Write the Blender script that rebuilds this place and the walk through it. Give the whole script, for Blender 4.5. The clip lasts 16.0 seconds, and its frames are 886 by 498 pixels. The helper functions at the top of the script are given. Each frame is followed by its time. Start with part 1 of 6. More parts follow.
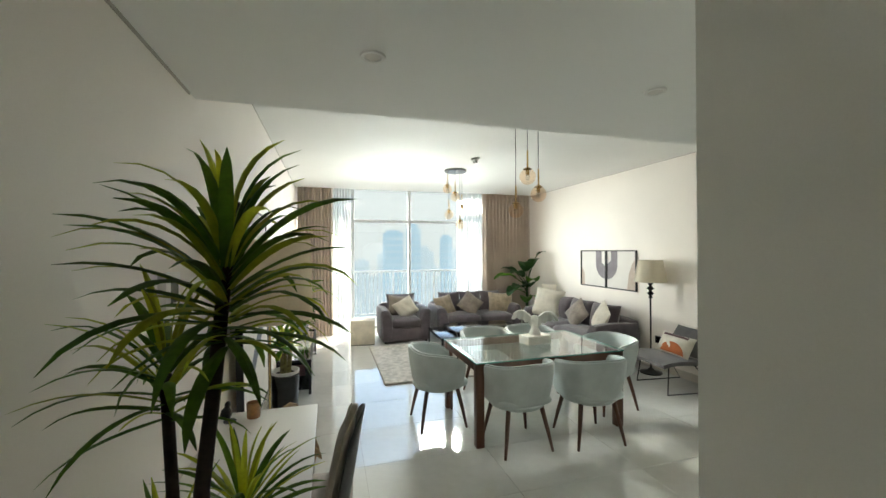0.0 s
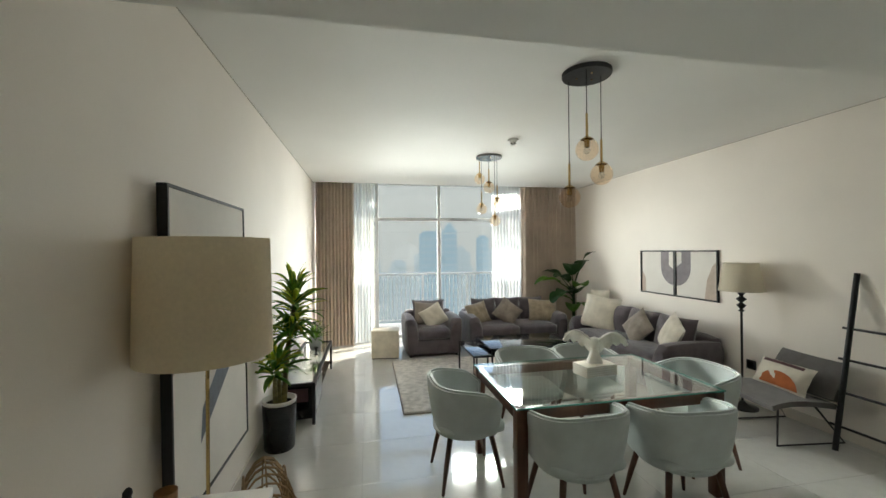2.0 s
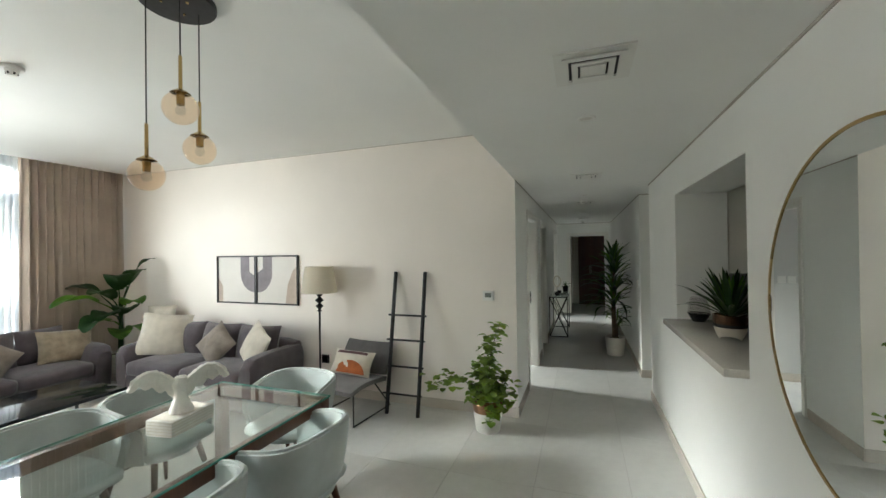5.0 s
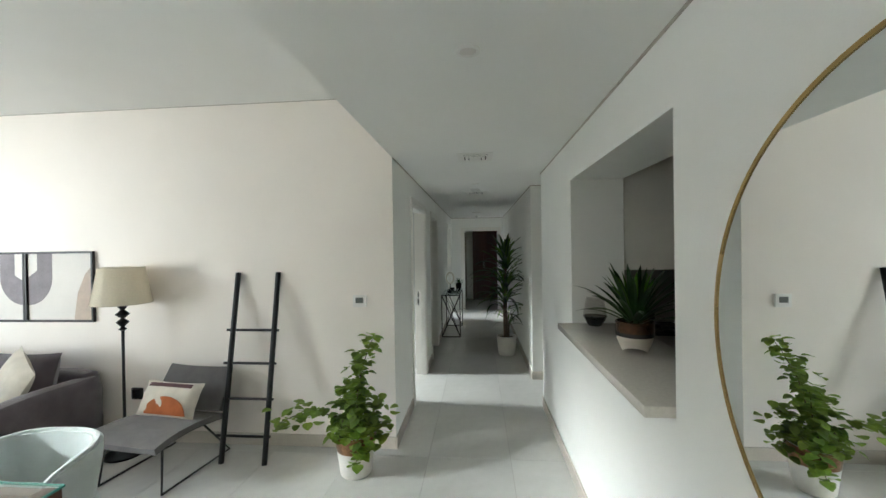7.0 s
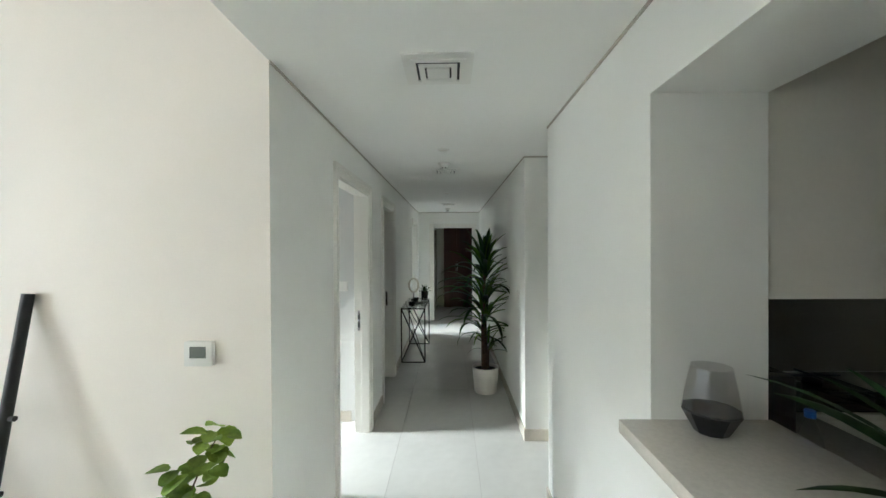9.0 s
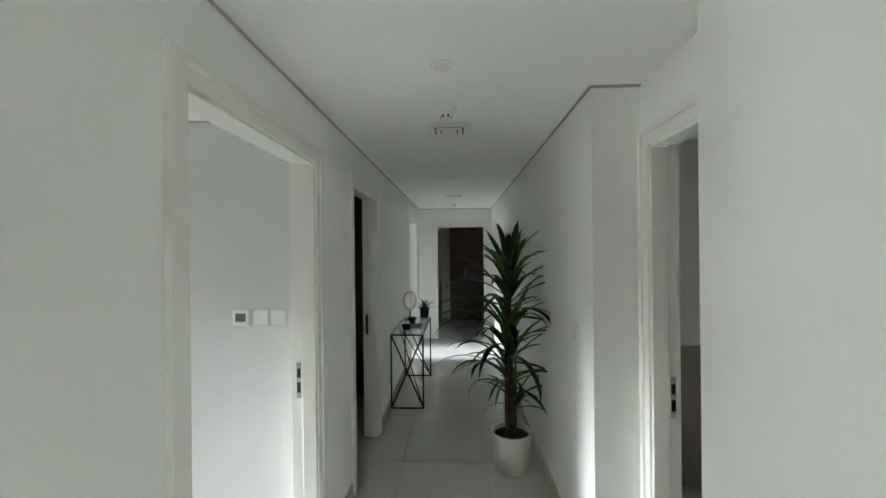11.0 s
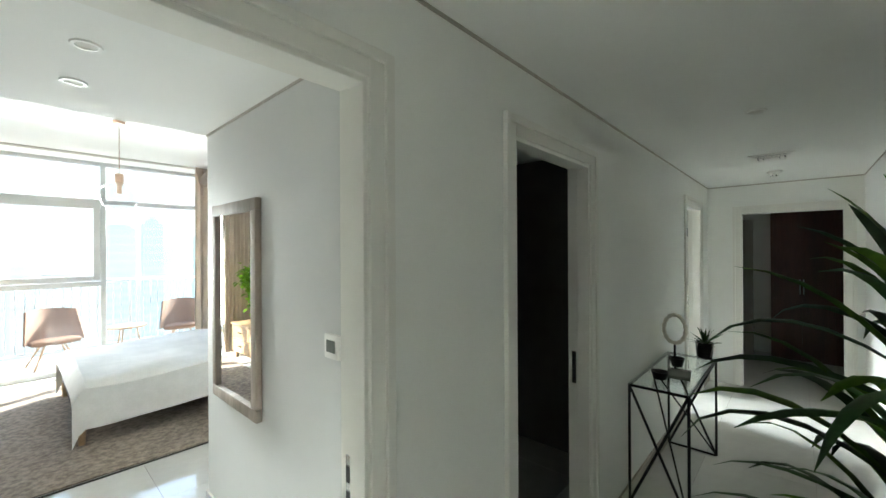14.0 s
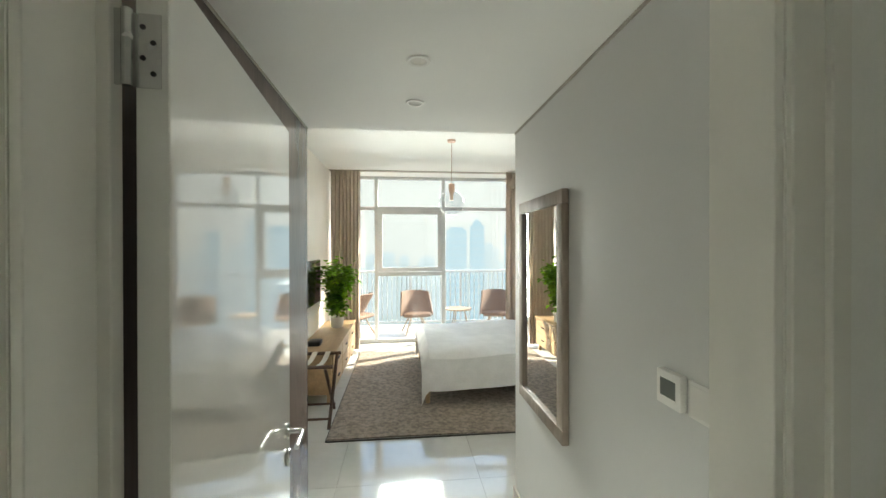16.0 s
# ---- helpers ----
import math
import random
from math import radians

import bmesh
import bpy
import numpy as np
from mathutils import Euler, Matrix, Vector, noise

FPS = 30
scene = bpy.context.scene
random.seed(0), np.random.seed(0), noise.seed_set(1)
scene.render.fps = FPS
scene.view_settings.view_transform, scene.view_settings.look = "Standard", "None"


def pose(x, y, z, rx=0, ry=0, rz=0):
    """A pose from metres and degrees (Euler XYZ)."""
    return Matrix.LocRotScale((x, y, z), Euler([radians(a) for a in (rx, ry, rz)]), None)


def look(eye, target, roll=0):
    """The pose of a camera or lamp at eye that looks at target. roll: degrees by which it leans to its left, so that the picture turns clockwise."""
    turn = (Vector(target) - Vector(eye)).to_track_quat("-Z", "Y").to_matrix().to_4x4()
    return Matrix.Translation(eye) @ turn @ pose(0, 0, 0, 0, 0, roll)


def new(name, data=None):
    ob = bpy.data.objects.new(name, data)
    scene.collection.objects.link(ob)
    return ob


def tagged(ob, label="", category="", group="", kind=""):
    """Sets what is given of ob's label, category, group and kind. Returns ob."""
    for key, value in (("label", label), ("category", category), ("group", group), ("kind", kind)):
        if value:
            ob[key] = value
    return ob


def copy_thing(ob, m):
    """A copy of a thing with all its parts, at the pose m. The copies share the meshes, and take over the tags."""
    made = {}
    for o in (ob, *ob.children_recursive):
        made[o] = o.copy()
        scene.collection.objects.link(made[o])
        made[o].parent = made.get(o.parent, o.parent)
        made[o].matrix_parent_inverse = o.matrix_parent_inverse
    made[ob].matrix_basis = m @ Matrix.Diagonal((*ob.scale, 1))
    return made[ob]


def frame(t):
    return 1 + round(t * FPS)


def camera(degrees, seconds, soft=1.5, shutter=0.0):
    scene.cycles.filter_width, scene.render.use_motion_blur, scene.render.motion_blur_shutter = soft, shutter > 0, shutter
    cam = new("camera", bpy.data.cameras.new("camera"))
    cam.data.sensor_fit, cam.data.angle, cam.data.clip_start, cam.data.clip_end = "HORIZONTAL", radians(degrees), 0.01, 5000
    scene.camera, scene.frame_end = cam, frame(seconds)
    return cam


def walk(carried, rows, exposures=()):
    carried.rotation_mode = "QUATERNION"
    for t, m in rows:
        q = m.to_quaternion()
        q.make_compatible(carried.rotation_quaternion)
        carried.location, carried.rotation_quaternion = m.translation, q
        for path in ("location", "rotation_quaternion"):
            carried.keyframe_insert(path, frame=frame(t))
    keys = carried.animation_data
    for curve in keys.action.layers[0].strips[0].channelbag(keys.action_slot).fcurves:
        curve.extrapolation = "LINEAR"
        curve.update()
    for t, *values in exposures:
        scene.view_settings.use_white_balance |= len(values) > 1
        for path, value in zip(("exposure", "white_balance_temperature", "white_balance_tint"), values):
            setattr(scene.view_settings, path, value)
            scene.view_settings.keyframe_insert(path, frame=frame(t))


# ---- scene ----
cam = camera(97.3, 16.0)
PATH = [
    (0, (0.429, 0.165, 1.694), (0.991, 2.084, 1.7), -0.3),
    (0.5, (0.473, 0.271, 1.686), (0.751, 2.252, 1.7), -0.5),
    (1, (0.535, 0.511, 1.689), (0.731, 2.502, 1.698), -0.4),
    (1.5, (0.633, 0.764, 1.69), (0.859, 2.751, 1.697), -0.4),
    (2, (0.74, 1.012, 1.698), (1.121, 2.975, 1.708), -0.5),
    (2.5, (0.805, 1.238, 1.692), (1.447, 3.132, 1.702), -0.5),
    (3, (0.874, 1.384, 1.691), (1.805, 3.154, 1.696), -0.3),
    (3.5, (0.951, 1.498, 1.695), (2.191, 3.068, 1.708), -0.6),
    (4, (0.956, 1.577, 1.708), (2.477, 2.876, 1.712), -0.7),
    (4.5, (0.922, 1.617, 1.705), (2.661, 2.606, 1.716), -0.9),
    (5, (0.898, 1.644, 1.687), (2.782, 2.313, 1.704), -0.8),
    (7.5, (2.087, 1.543, 1.673), (4.082, 1.682, 1.661), -1.0),
    (8, (2.507, 1.516, 1.677), (4.505, 1.607, 1.67), -1.2),
    (8.5, (2.914, 1.536, 1.666), (4.913, 1.6, 1.656), -0.9),
    (9, (3.309, 1.539, 1.66), (5.308, 1.581, 1.646), -0.3),
    (11.5, (5.104, 1.54, 1.667), (7.101, 1.654, 1.681), -0.9),
    (12, (5.376, 1.512, 1.658), (7.363, 1.733, 1.676), -0.8),
    (12.5, (5.612, 1.471, 1.65), (7.563, 1.91, 1.67), -0.7),
    (13, (5.815, 1.475, 1.643), (7.686, 2.184, 1.671), -0.8),
    (13.5, (5.981, 1.471, 1.649), (7.712, 2.473, 1.672), -0.6),
    (14, (6.138, 1.434, 1.664), (7.618, 2.78, 1.666), -0.3),
    (14.5, (6.217, 1.448, 1.668), (7.355, 3.093, 1.669), -0.4),
    (15, (6.237, 1.514, 1.671), (7.009, 3.359, 1.673), -0.2),
    (15.5, (6.236, 1.615, 1.67), (6.693, 3.562, 1.67), -0.2),
    (16, (6.25, 1.795, 1.672), (6.459, 3.784, 1.664), -0.1),
]

EXPOSURES = [(0.0, 2.3, 6350, 0), (1.5, 1.85, 6450, 1), (3.5, 1.6, 6550, 3), (4.5, 1.9, 6400, 4), (5.0, 2.12, 6200, 3), (7.5, 2.6, 5950, 3), (9.0, 3.05, 5900, 3),
             (11.5, 3.08, 5900, 3), (12.5, 3.25, 5950, 4), (13.5, 3.25, 6000, 1), (14.5, 2.85, 6200, -1), (15.0, 2.75, 6350, -1), (16.0, 2.48, 6650, -1)]
walk(cam, [(t, look(eye, target, roll)) for t, eye, target, roll in PATH], EXPOSURES)

# ---- world and sun ----
SUN_ELEVATION, SUN_AZIMUTH = 34.0, 64.0  # azimuth from +y towards +x
world = bpy.data.worlds.new("sky")
world.use_nodes = True
scene.world = world
wn = world.node_tree
sky = wn.nodes.new("ShaderNodeTexSky")
sky.sky_type = "NISHITA"
sky.sun_disc = False
sky.sun_elevation = radians(SUN_ELEVATION)
sky.sun_rotation = radians(SUN_AZIMUTH)
sky.air_density, sky.dust_density = 1.0, 1.5
wn.links.new(sky.outputs[0], wn.nodes["Background"].inputs[0])
wn.nodes["Background"].inputs[1].default_value = 0.15
sun = new("sun", bpy.data.lights.new("sun", "SUN"))
sun.data.energy, sun.data.angle, sun.data.color = 3.0, radians(0.5), (1.0, 0.93, 0.84)
sa, se = radians(SUN_AZIMUTH), radians(SUN_ELEVATION)
sun.matrix_world = look((0, 0, 30), Vector((0, 0, 30)) - Vector((math.sin(sa) * math.cos(se), math.cos(sa) * math.cos(se), math.sin(se))))
scene.cycles.max_bounces, scene.cycles.diffuse_bounces, scene.cycles.transparent_max_bounces = 16, 10, 24


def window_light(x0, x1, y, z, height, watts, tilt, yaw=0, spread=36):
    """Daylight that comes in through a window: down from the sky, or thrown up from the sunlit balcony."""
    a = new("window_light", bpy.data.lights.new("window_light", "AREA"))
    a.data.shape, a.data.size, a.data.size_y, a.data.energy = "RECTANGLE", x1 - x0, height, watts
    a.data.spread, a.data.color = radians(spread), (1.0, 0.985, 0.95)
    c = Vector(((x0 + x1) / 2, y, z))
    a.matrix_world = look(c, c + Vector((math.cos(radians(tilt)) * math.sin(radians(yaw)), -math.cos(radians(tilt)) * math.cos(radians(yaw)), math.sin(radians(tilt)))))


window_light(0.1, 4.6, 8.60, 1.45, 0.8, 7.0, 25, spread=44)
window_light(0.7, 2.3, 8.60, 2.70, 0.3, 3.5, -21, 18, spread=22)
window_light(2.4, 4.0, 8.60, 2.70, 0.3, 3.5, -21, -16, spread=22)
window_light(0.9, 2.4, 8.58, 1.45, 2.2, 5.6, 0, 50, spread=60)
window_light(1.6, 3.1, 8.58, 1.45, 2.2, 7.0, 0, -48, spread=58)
window_light(5.3, 8.9, 8.60, 1.45, 0.8, 3.0, 24, spread=42)
window_light(5.9, 6.9, 8.60, 2.70, 0.3, 3.8, -23, 0, spread=26)
window_light(5.3, 6.3, 8.58, 1.45, 2.0, 3.0, 0, 26, spread=30)
window_light(10.6, 11.4, 4.45, 1.95, 0.3, 1.6, -30)

# ---- materials ----
def mat(name, color, rough=0.6, metal=0.0, scale=8.0, vary=0.06, bump=0.0, bscale=60.0, color2=None, coat=0.0, spec=0.5, trans=0.0, ior=1.45, sheen=0.0, stretch=(1, 1, 1), island=False, lit_through=0.0):
    """A Principled material with a coarse and a fine variation of colour, uneven gloss and fine relief."""
    m = bpy.data.materials.new(name)
    m.use_nodes = True
    n, l = m.node_tree.nodes, m.node_tree.links
    b = n["Principled BSDF"]
    co = n.new("ShaderNodeTexCoord")
    mp = n.new("ShaderNodeMapping")
    mp.inputs["Scale"].default_value = stretch
    l.new(co.outputs["Object"], mp.inputs[0])
    n1, n2 = n.new("ShaderNodeTexNoise"), n.new("ShaderNodeTexNoise")
    n1.inputs["Scale"].default_value, n1.inputs["Detail"].default_value = scale, 4
    n2.inputs["Scale"].default_value, n2.inputs["Detail"].default_value = bscale, 3
    for t in (n1, n2):
        l.new(mp.outputs[0], t.inputs["Vector"])
    ramp = n.new("ShaderNodeMix")
    ramp.data_type = "RGBA"
    c = Vector(color[:3])
    c2 = Vector(color2) if color2 else c * (1 - 2.2 * vary)
    ramp.inputs["A"].default_value = (*(c * (1 + vary * 0.5)), 1)
    ramp.inputs["B"].default_value = (*c2, 1)
    mr = n.new("ShaderNodeMapRange")
    mr.inputs["From Min"].default_value, mr.inputs["From Max"].default_value = 0.35, 0.68
    l.new(n1.outputs["Fac"], mr.inputs["Value"])
    l.new(mr.outputs[0], ramp.inputs["Factor"])
    mul = n.new("ShaderNodeMix")
    mul.data_type, mul.blend_type = "RGBA", "MULTIPLY"
    mul.inputs["Factor"].default_value = min(1.0, vary * 3)
    l.new(ramp.outputs["Result"], mul.inputs["A"])
    l.new(n2.outputs["Fac"], mul.inputs["B"])
    hs = n.new("ShaderNodeHueSaturation")
    hs.inputs["Value"].default_value = 1 + min(1.0, vary * 3) * 0.5
    l.new(mul.outputs["Result"], hs.inputs["Color"])
    if island:
        gi = n.new("ShaderNodeNewGeometry")
        mi = n.new("ShaderNodeMapRange")
        mi.inputs["To Min"].default_value, mi.inputs["To Max"].default_value = 0.65, 1.4
        l.new(gi.outputs["Random Per Island"], mi.inputs["Value"])
        l.new(mi.outputs[0], hs.inputs["Value"])
    l.new(hs.outputs[0], b.inputs["Base Color"])
    rr = n.new("ShaderNodeMapRange")
    rr.inputs["To Min"].default_value, rr.inputs["To Max"].default_value = max(0.0, rough - 0.06), min(1.0, rough + 0.06)
    l.new(n1.outputs["Fac"], rr.inputs["Value"])
    l.new(rr.outputs[0], b.inputs["Roughness"])
    b.inputs["Metallic"].default_value = metal
    b.inputs["Coat Weight"].default_value = coat
    b.inputs["Specular IOR Level"].default_value = spec
    b.inputs["Transmission Weight"].default_value = trans
    b.inputs["IOR"].default_value = ior
    b.inputs["Sheen Weight"].default_value = sheen
    if bump:
        bp = n.new("ShaderNodeBump")
        bp.inputs["Strength"].default_value, bp.inputs["Distance"].default_value = bump, 0.004
        l.new(n2.outputs["Fac"], bp.inputs["Height"])
        l.new(bp.outputs[0], b.inputs["Normal"])
    if lit_through:
        tl, mx, tint = n.new("ShaderNodeBsdfTranslucent"), n.new("ShaderNodeMixShader"), n.new("ShaderNodeMix")
        tint.data_type, tint.blend_type = "RGBA", "MULTIPLY"
        tint.inputs["Factor"].default_value, tint.inputs["B"].default_value = 1.0, (2.2, 2.0, 0.7, 1)
        l.new(hs.outputs[0], tint.inputs["A"]), l.new(tint.outputs["Result"], tl.inputs[0])
        mx.inputs[0].default_value = lit_through
        l.new(b.outputs[0], mx.inputs[1]), l.new(tl.outputs[0], mx.inputs[2]), l.new(mx.outputs[0], n["Material Output"].inputs[0])
    return m


def plain_nodes(name):
    m = bpy.data.materials.new(name)
    m.use_nodes = True
    n = m.node_tree.nodes
    n.remove(n["Principled BSDF"])
    return m, n, m.node_tree.links, n["Material Output"]


def pane_glass(name, tint=(1, 1, 1), gloss=1.0):
    """Thin clear glass: lets light straight through, with a Fresnel reflection."""
    m, n, l, out = plain_nodes(name)
    tr, gl, mx, lw = (n.new("ShaderNode" + k) for k in ("BsdfTransparent", "BsdfGlossy", "MixShader", "LayerWeight"))
    tr.inputs[0].default_value = (*tint, 1)
    gl.inputs["Roughness"].default_value = 0.01
    gl.inputs["Color"].default_value = (gloss, gloss, gloss, 1)
    lw.inputs["Blend"].default_value = 0.5
    pw, ad = n.new("ShaderNodeMath"), n.new("ShaderNodeMath")
    pw.operation, pw.inputs[1].default_value = "POWER", 5.0
    ad.operation, ad.inputs[1].default_value, ad.inputs[2].default_value = "MULTIPLY_ADD", 0.85, 0.04
    l.new(lw.outputs["Facing"], pw.inputs[0]), l.new(pw.outputs[0], ad.inputs[0]), l.new(ad.outputs[0], mx.inputs[0])
    l.new(tr.outputs[0], mx.inputs[1]), l.new(gl.outputs[0], mx.inputs[2])
    l.new(mx.outputs[0], out.inputs[0])
    return m


def veil(name, color, clear, translucent=0.5):
    """Cloth that light passes: part open weave, part translucent, part diffuse."""
    m, n, l, out = plain_nodes(name)
    tr, tl, df, m1, m2 = (n.new("ShaderNode" + k) for k in ("BsdfTransparent", "BsdfTranslucent", "BsdfDiffuse", "MixShader", "MixShader"))
    wv = n.new("ShaderNodeTexNoise")
    wv.inputs["Scale"].default_value = 30
    hs = n.new("ShaderNodeMapRange")
    hs.inputs["To Min"].default_value, hs.inputs["To Max"].default_value = clear - 0.08, clear + 0.08
    l.new(wv.outputs["Fac"], hs.inputs["Value"])
    for x in (tl, df):
        x.inputs[0].default_value = (*color, 1)
    m1.inputs[0].default_value = translucent
    l.new(df.outputs[0], m1.inputs[1]), l.new(tl.outputs[0], m1.inputs[2])
    l.new(hs.outputs[0], m2.inputs[0]), l.new(m1.outputs[0], m2.inputs[1]), l.new(tr.outputs[0], m2.inputs[2])
    l.new(m2.outputs[0], out.inputs[0])
    return m


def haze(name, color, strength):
    """A flat glowing colour for something far off, with the bright haze painted in."""
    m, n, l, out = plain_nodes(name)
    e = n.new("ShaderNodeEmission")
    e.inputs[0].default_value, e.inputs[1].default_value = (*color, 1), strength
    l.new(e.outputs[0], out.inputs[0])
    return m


def tile_mat(name, color, rough):
    m = mat(name, color, rough, scale=1.6, vary=0.035, bscale=14, spec=0.75)
    n, l = m.node_tree.nodes, m.node_tree.links
    hs = [x for x in n if x.type == "HUE_SAT"][0]
    oi, mr = n.new("ShaderNodeObjectInfo"), n.new("ShaderNodeMapRange")
    mr.inputs["To Min"].default_value, mr.inputs["To Max"].default_value = 1.0, 1.07
    l.new(oi.outputs["Random"], mr.inputs["Value"])
    l.new(mr.outputs[0], hs.inputs["Value"])
    return m


M_WALL = mat("warm_white_paint", (0.85, 0.795, 0.735), 0.55, scale=1.2, vary=0.02, bump=0.05, bscale=220)
M_HALLWALL = mat("off_white_paint", (0.85, 0.85, 0.82), 0.45, scale=1.2, vary=0.02, bump=0.05, bscale=220)
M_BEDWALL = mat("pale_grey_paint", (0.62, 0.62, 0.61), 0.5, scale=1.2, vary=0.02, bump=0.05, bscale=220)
M_CEIL = mat("ceiling_paint", (0.86, 0.86, 0.84), 0.7, scale=1.0, vary=0.015, bump=0.04, bscale=200)
M_TRIM = mat("white_gloss_trim", (0.80, 0.785, 0.74), 0.42, scale=2, vary=0.01)
M_TILE = tile_mat("polished_cream_tile", (0.62, 0.615, 0.585), 0.07)
M_GROUT = mat("tile_grout", (0.42, 0.40, 0.37), 0.8, scale=20, vary=0.08)
M_SKIRT = mat("tile_skirting", (0.62, 0.57, 0.50), 0.2, scale=3, vary=0.05)
M_GAP = mat("shadow_gap", (0.45, 0.42, 0.37), 0.8, vary=0.03)
M_ALU = mat("grey_aluminium", (0.62, 0.63, 0.63), 0.45, 0.3, scale=3, vary=0.03)
M_CHROME = mat("brushed_steel", (0.6, 0.6, 0.59), 0.25, 1.0, scale=20, vary=0.04)
M_BLACK = mat("black_metal", (0.018, 0.018, 0.02), 0.42, 0.3, scale=30, vary=0.1)
M_BLACKGLOSS = mat("black_gloss", (0.012, 0.012, 0.014), 0.12, scale=10, vary=0.1)
M_BRASS = mat("aged_brass", (0.50, 0.35, 0.14), 0.26, 1.0, scale=3, vary=0.02)
M_GLASS = pane_glass("window_glass")
M_TOPGLASS = pane_glass("table_glass", (0.94, 0.975, 0.965))
M_GLASSEDGE = mat("green_glass_edge", (0.10, 0.30, 0.25), 0.1, scale=8, vary=0.1)
M_CLEARGLASS = pane_glass("clear_glass", (0.93, 0.94, 0.94))
M_SMOKEGLASS = pane_glass("smoked_glass", (0.92, 0.915, 0.91), 1.0)
M_AMBER = pane_glass("amber_glass", (0.98, 0.89, 0.78))
M_MIRROR = mat("silvered_mirror", (0.86, 0.88, 0.88), 0.0, 1.0, vary=0.0)
[setattr(x.inputs["To Max"], "default_value", 0.01) for x in M_MIRROR.node_tree.nodes if x.type == "MAP_RANGE" and x.inputs["To Max"].default_value < 0.2]
M_CURTAIN = mat("taupe_curtain", (0.60, 0.505, 0.42), 0.85, scale=3, vary=0.07, bump=0.2, bscale=300, sheen=0.2)
M_SHEER = veil("white_sheer", (0.85, 0.86, 0.86), 0.42, 0.6)
M_SOFA = mat("mauve_grey_fabric", (0.118, 0.098, 0.110), 0.9, scale=7, vary=0.12, bump=0.35, bscale=420, sheen=0.35)
M_SAGE = mat("pale_sage_fabric", (0.50, 0.545, 0.535), 0.85, scale=6, vary=0.06, bump=0.3, bscale=500, sheen=0.25)
M_GREYSEAT = mat("charcoal_fabric", (0.125, 0.117, 0.115), 0.9, scale=9, vary=0.1, bump=0.3, bscale=420, sheen=0.2)
M_CREAM = mat("cream_cushion", (0.66, 0.61, 0.52), 0.9, scale=10, vary=0.06, bump=0.3, bscale=350, sheen=0.2)
M_TAUPE = mat("taupe_cushion", (0.29, 0.245, 0.205), 0.85, scale=10, vary=0.12, bump=0.25, bscale=350, sheen=0.3)
M_GOLDCUSH = mat("satin_sand_cushion", (0.40, 0.32, 0.22), 0.5, scale=12, vary=0.15, bump=0.2, bscale=200, sheen=0.4)
M_ORANGE = mat("rust_orange_fabric", (0.42, 0.12, 0.035), 0.9, scale=12, vary=0.1, bump=0.3, bscale=350)
M_PLUM = mat("plum_fabric", (0.11, 0.055, 0.06), 0.9, scale=12, vary=0.1, bump=0.3, bscale=350)
M_WALNUT = mat("dark_walnut", (0.12, 0.048, 0.026), 0.35, scale=5, vary=0.22, bump=0.08, bscale=40, stretch=(1, 1, 0.15))
M_OAK = mat("light_oak", (0.43, 0.29, 0.16), 0.45, scale=5, vary=0.15, bump=0.08, bscale=40, stretch=(1, 0.15, 1))
M_GREYOAK = mat("grey_brown_wood", (0.34, 0.28, 0.235), 0.5, scale=8, vary=0.15, bump=0.1, bscale=60, stretch=(1, 1, 0.2))
M_WHITELAC = mat("white_lacquer", (0.76, 0.74, 0.70), 0.3, scale=3, vary=0.015)
M_RUG = mat("pale_woven_rug", (0.66, 0.63, 0.585), 0.95, scale=14, vary=0.14, bump=0.8, bscale=160)
M_BEDRUG = mat("beige_loop_rug", (0.36, 0.30, 0.245), 0.95, scale=26, vary=0.2, bump=0.9, bscale=120)
M_RUGEDGE = mat("dark_rug_binding", (0.07, 0.065, 0.06), 0.9, vary=0.1)
M_SHADE = veil("cream_lampshade", (0.86, 0.81, 0.70), 0.04, 0.4)
M_DESKSHADE = veil("beige_lampshade", (0.84, 0.77, 0.63), 0.05, 0.5)
M_POTW = mat("white_ceramic", (0.72, 0.69, 0.64), 0.35, scale=8, vary=0.04, bump=0.05, bscale=90)
M_POTB = mat("black_ceramic", (0.02, 0.02, 0.022), 0.25, scale=8, vary=0.15)
M_COPPER = mat("burnished_copper", (0.36, 0.20, 0.11), 0.3, 1.0, scale=14, vary=0.2)
M_BRONZE = mat("bronze_glaze", (0.12, 0.06, 0.03), 0.25, 0.6, scale=10, vary=0.3)
M_SOIL = mat("potting_soil", (0.035, 0.025, 0.018), 0.95, scale=40, vary=0.3, bump=1.0, bscale=120)
M_LEAF = mat("dracaena_leaf", (0.085, 0.17, 0.028), 0.38, scale=6, vary=0.2, color2=(0.035, 0.09, 0.016), island=True, spec=0.3, lit_through=0.4)
M_LEAFY = mat("lime_edged_leaf", (0.36, 0.40, 0.05), 0.38, scale=6, vary=0.15, color2=(0.17, 0.25, 0.03), island=True, spec=0.3, lit_through=0.4)
M_LEAFD = mat("dark_leaf", (0.035, 0.085, 0.028), 0.4, scale=6, vary=0.2, color2=(0.015, 0.045, 0.015), island=True, spec=0.3, lit_through=0.2)
M_IVY = mat("ivy_leaf", (0.24, 0.34, 0.08), 0.45, scale=8, vary=0.2, color2=(0.12, 0.22, 0.04), island=True, spec=0.3, lit_through=0.3)
M_LEAFB = mat("fresh_leaf", (0.10, 0.22, 0.04), 0.45, scale=8, vary=0.2, color2=(0.05, 0.13, 0.02), island=True, spec=0.3, lit_through=0.4)
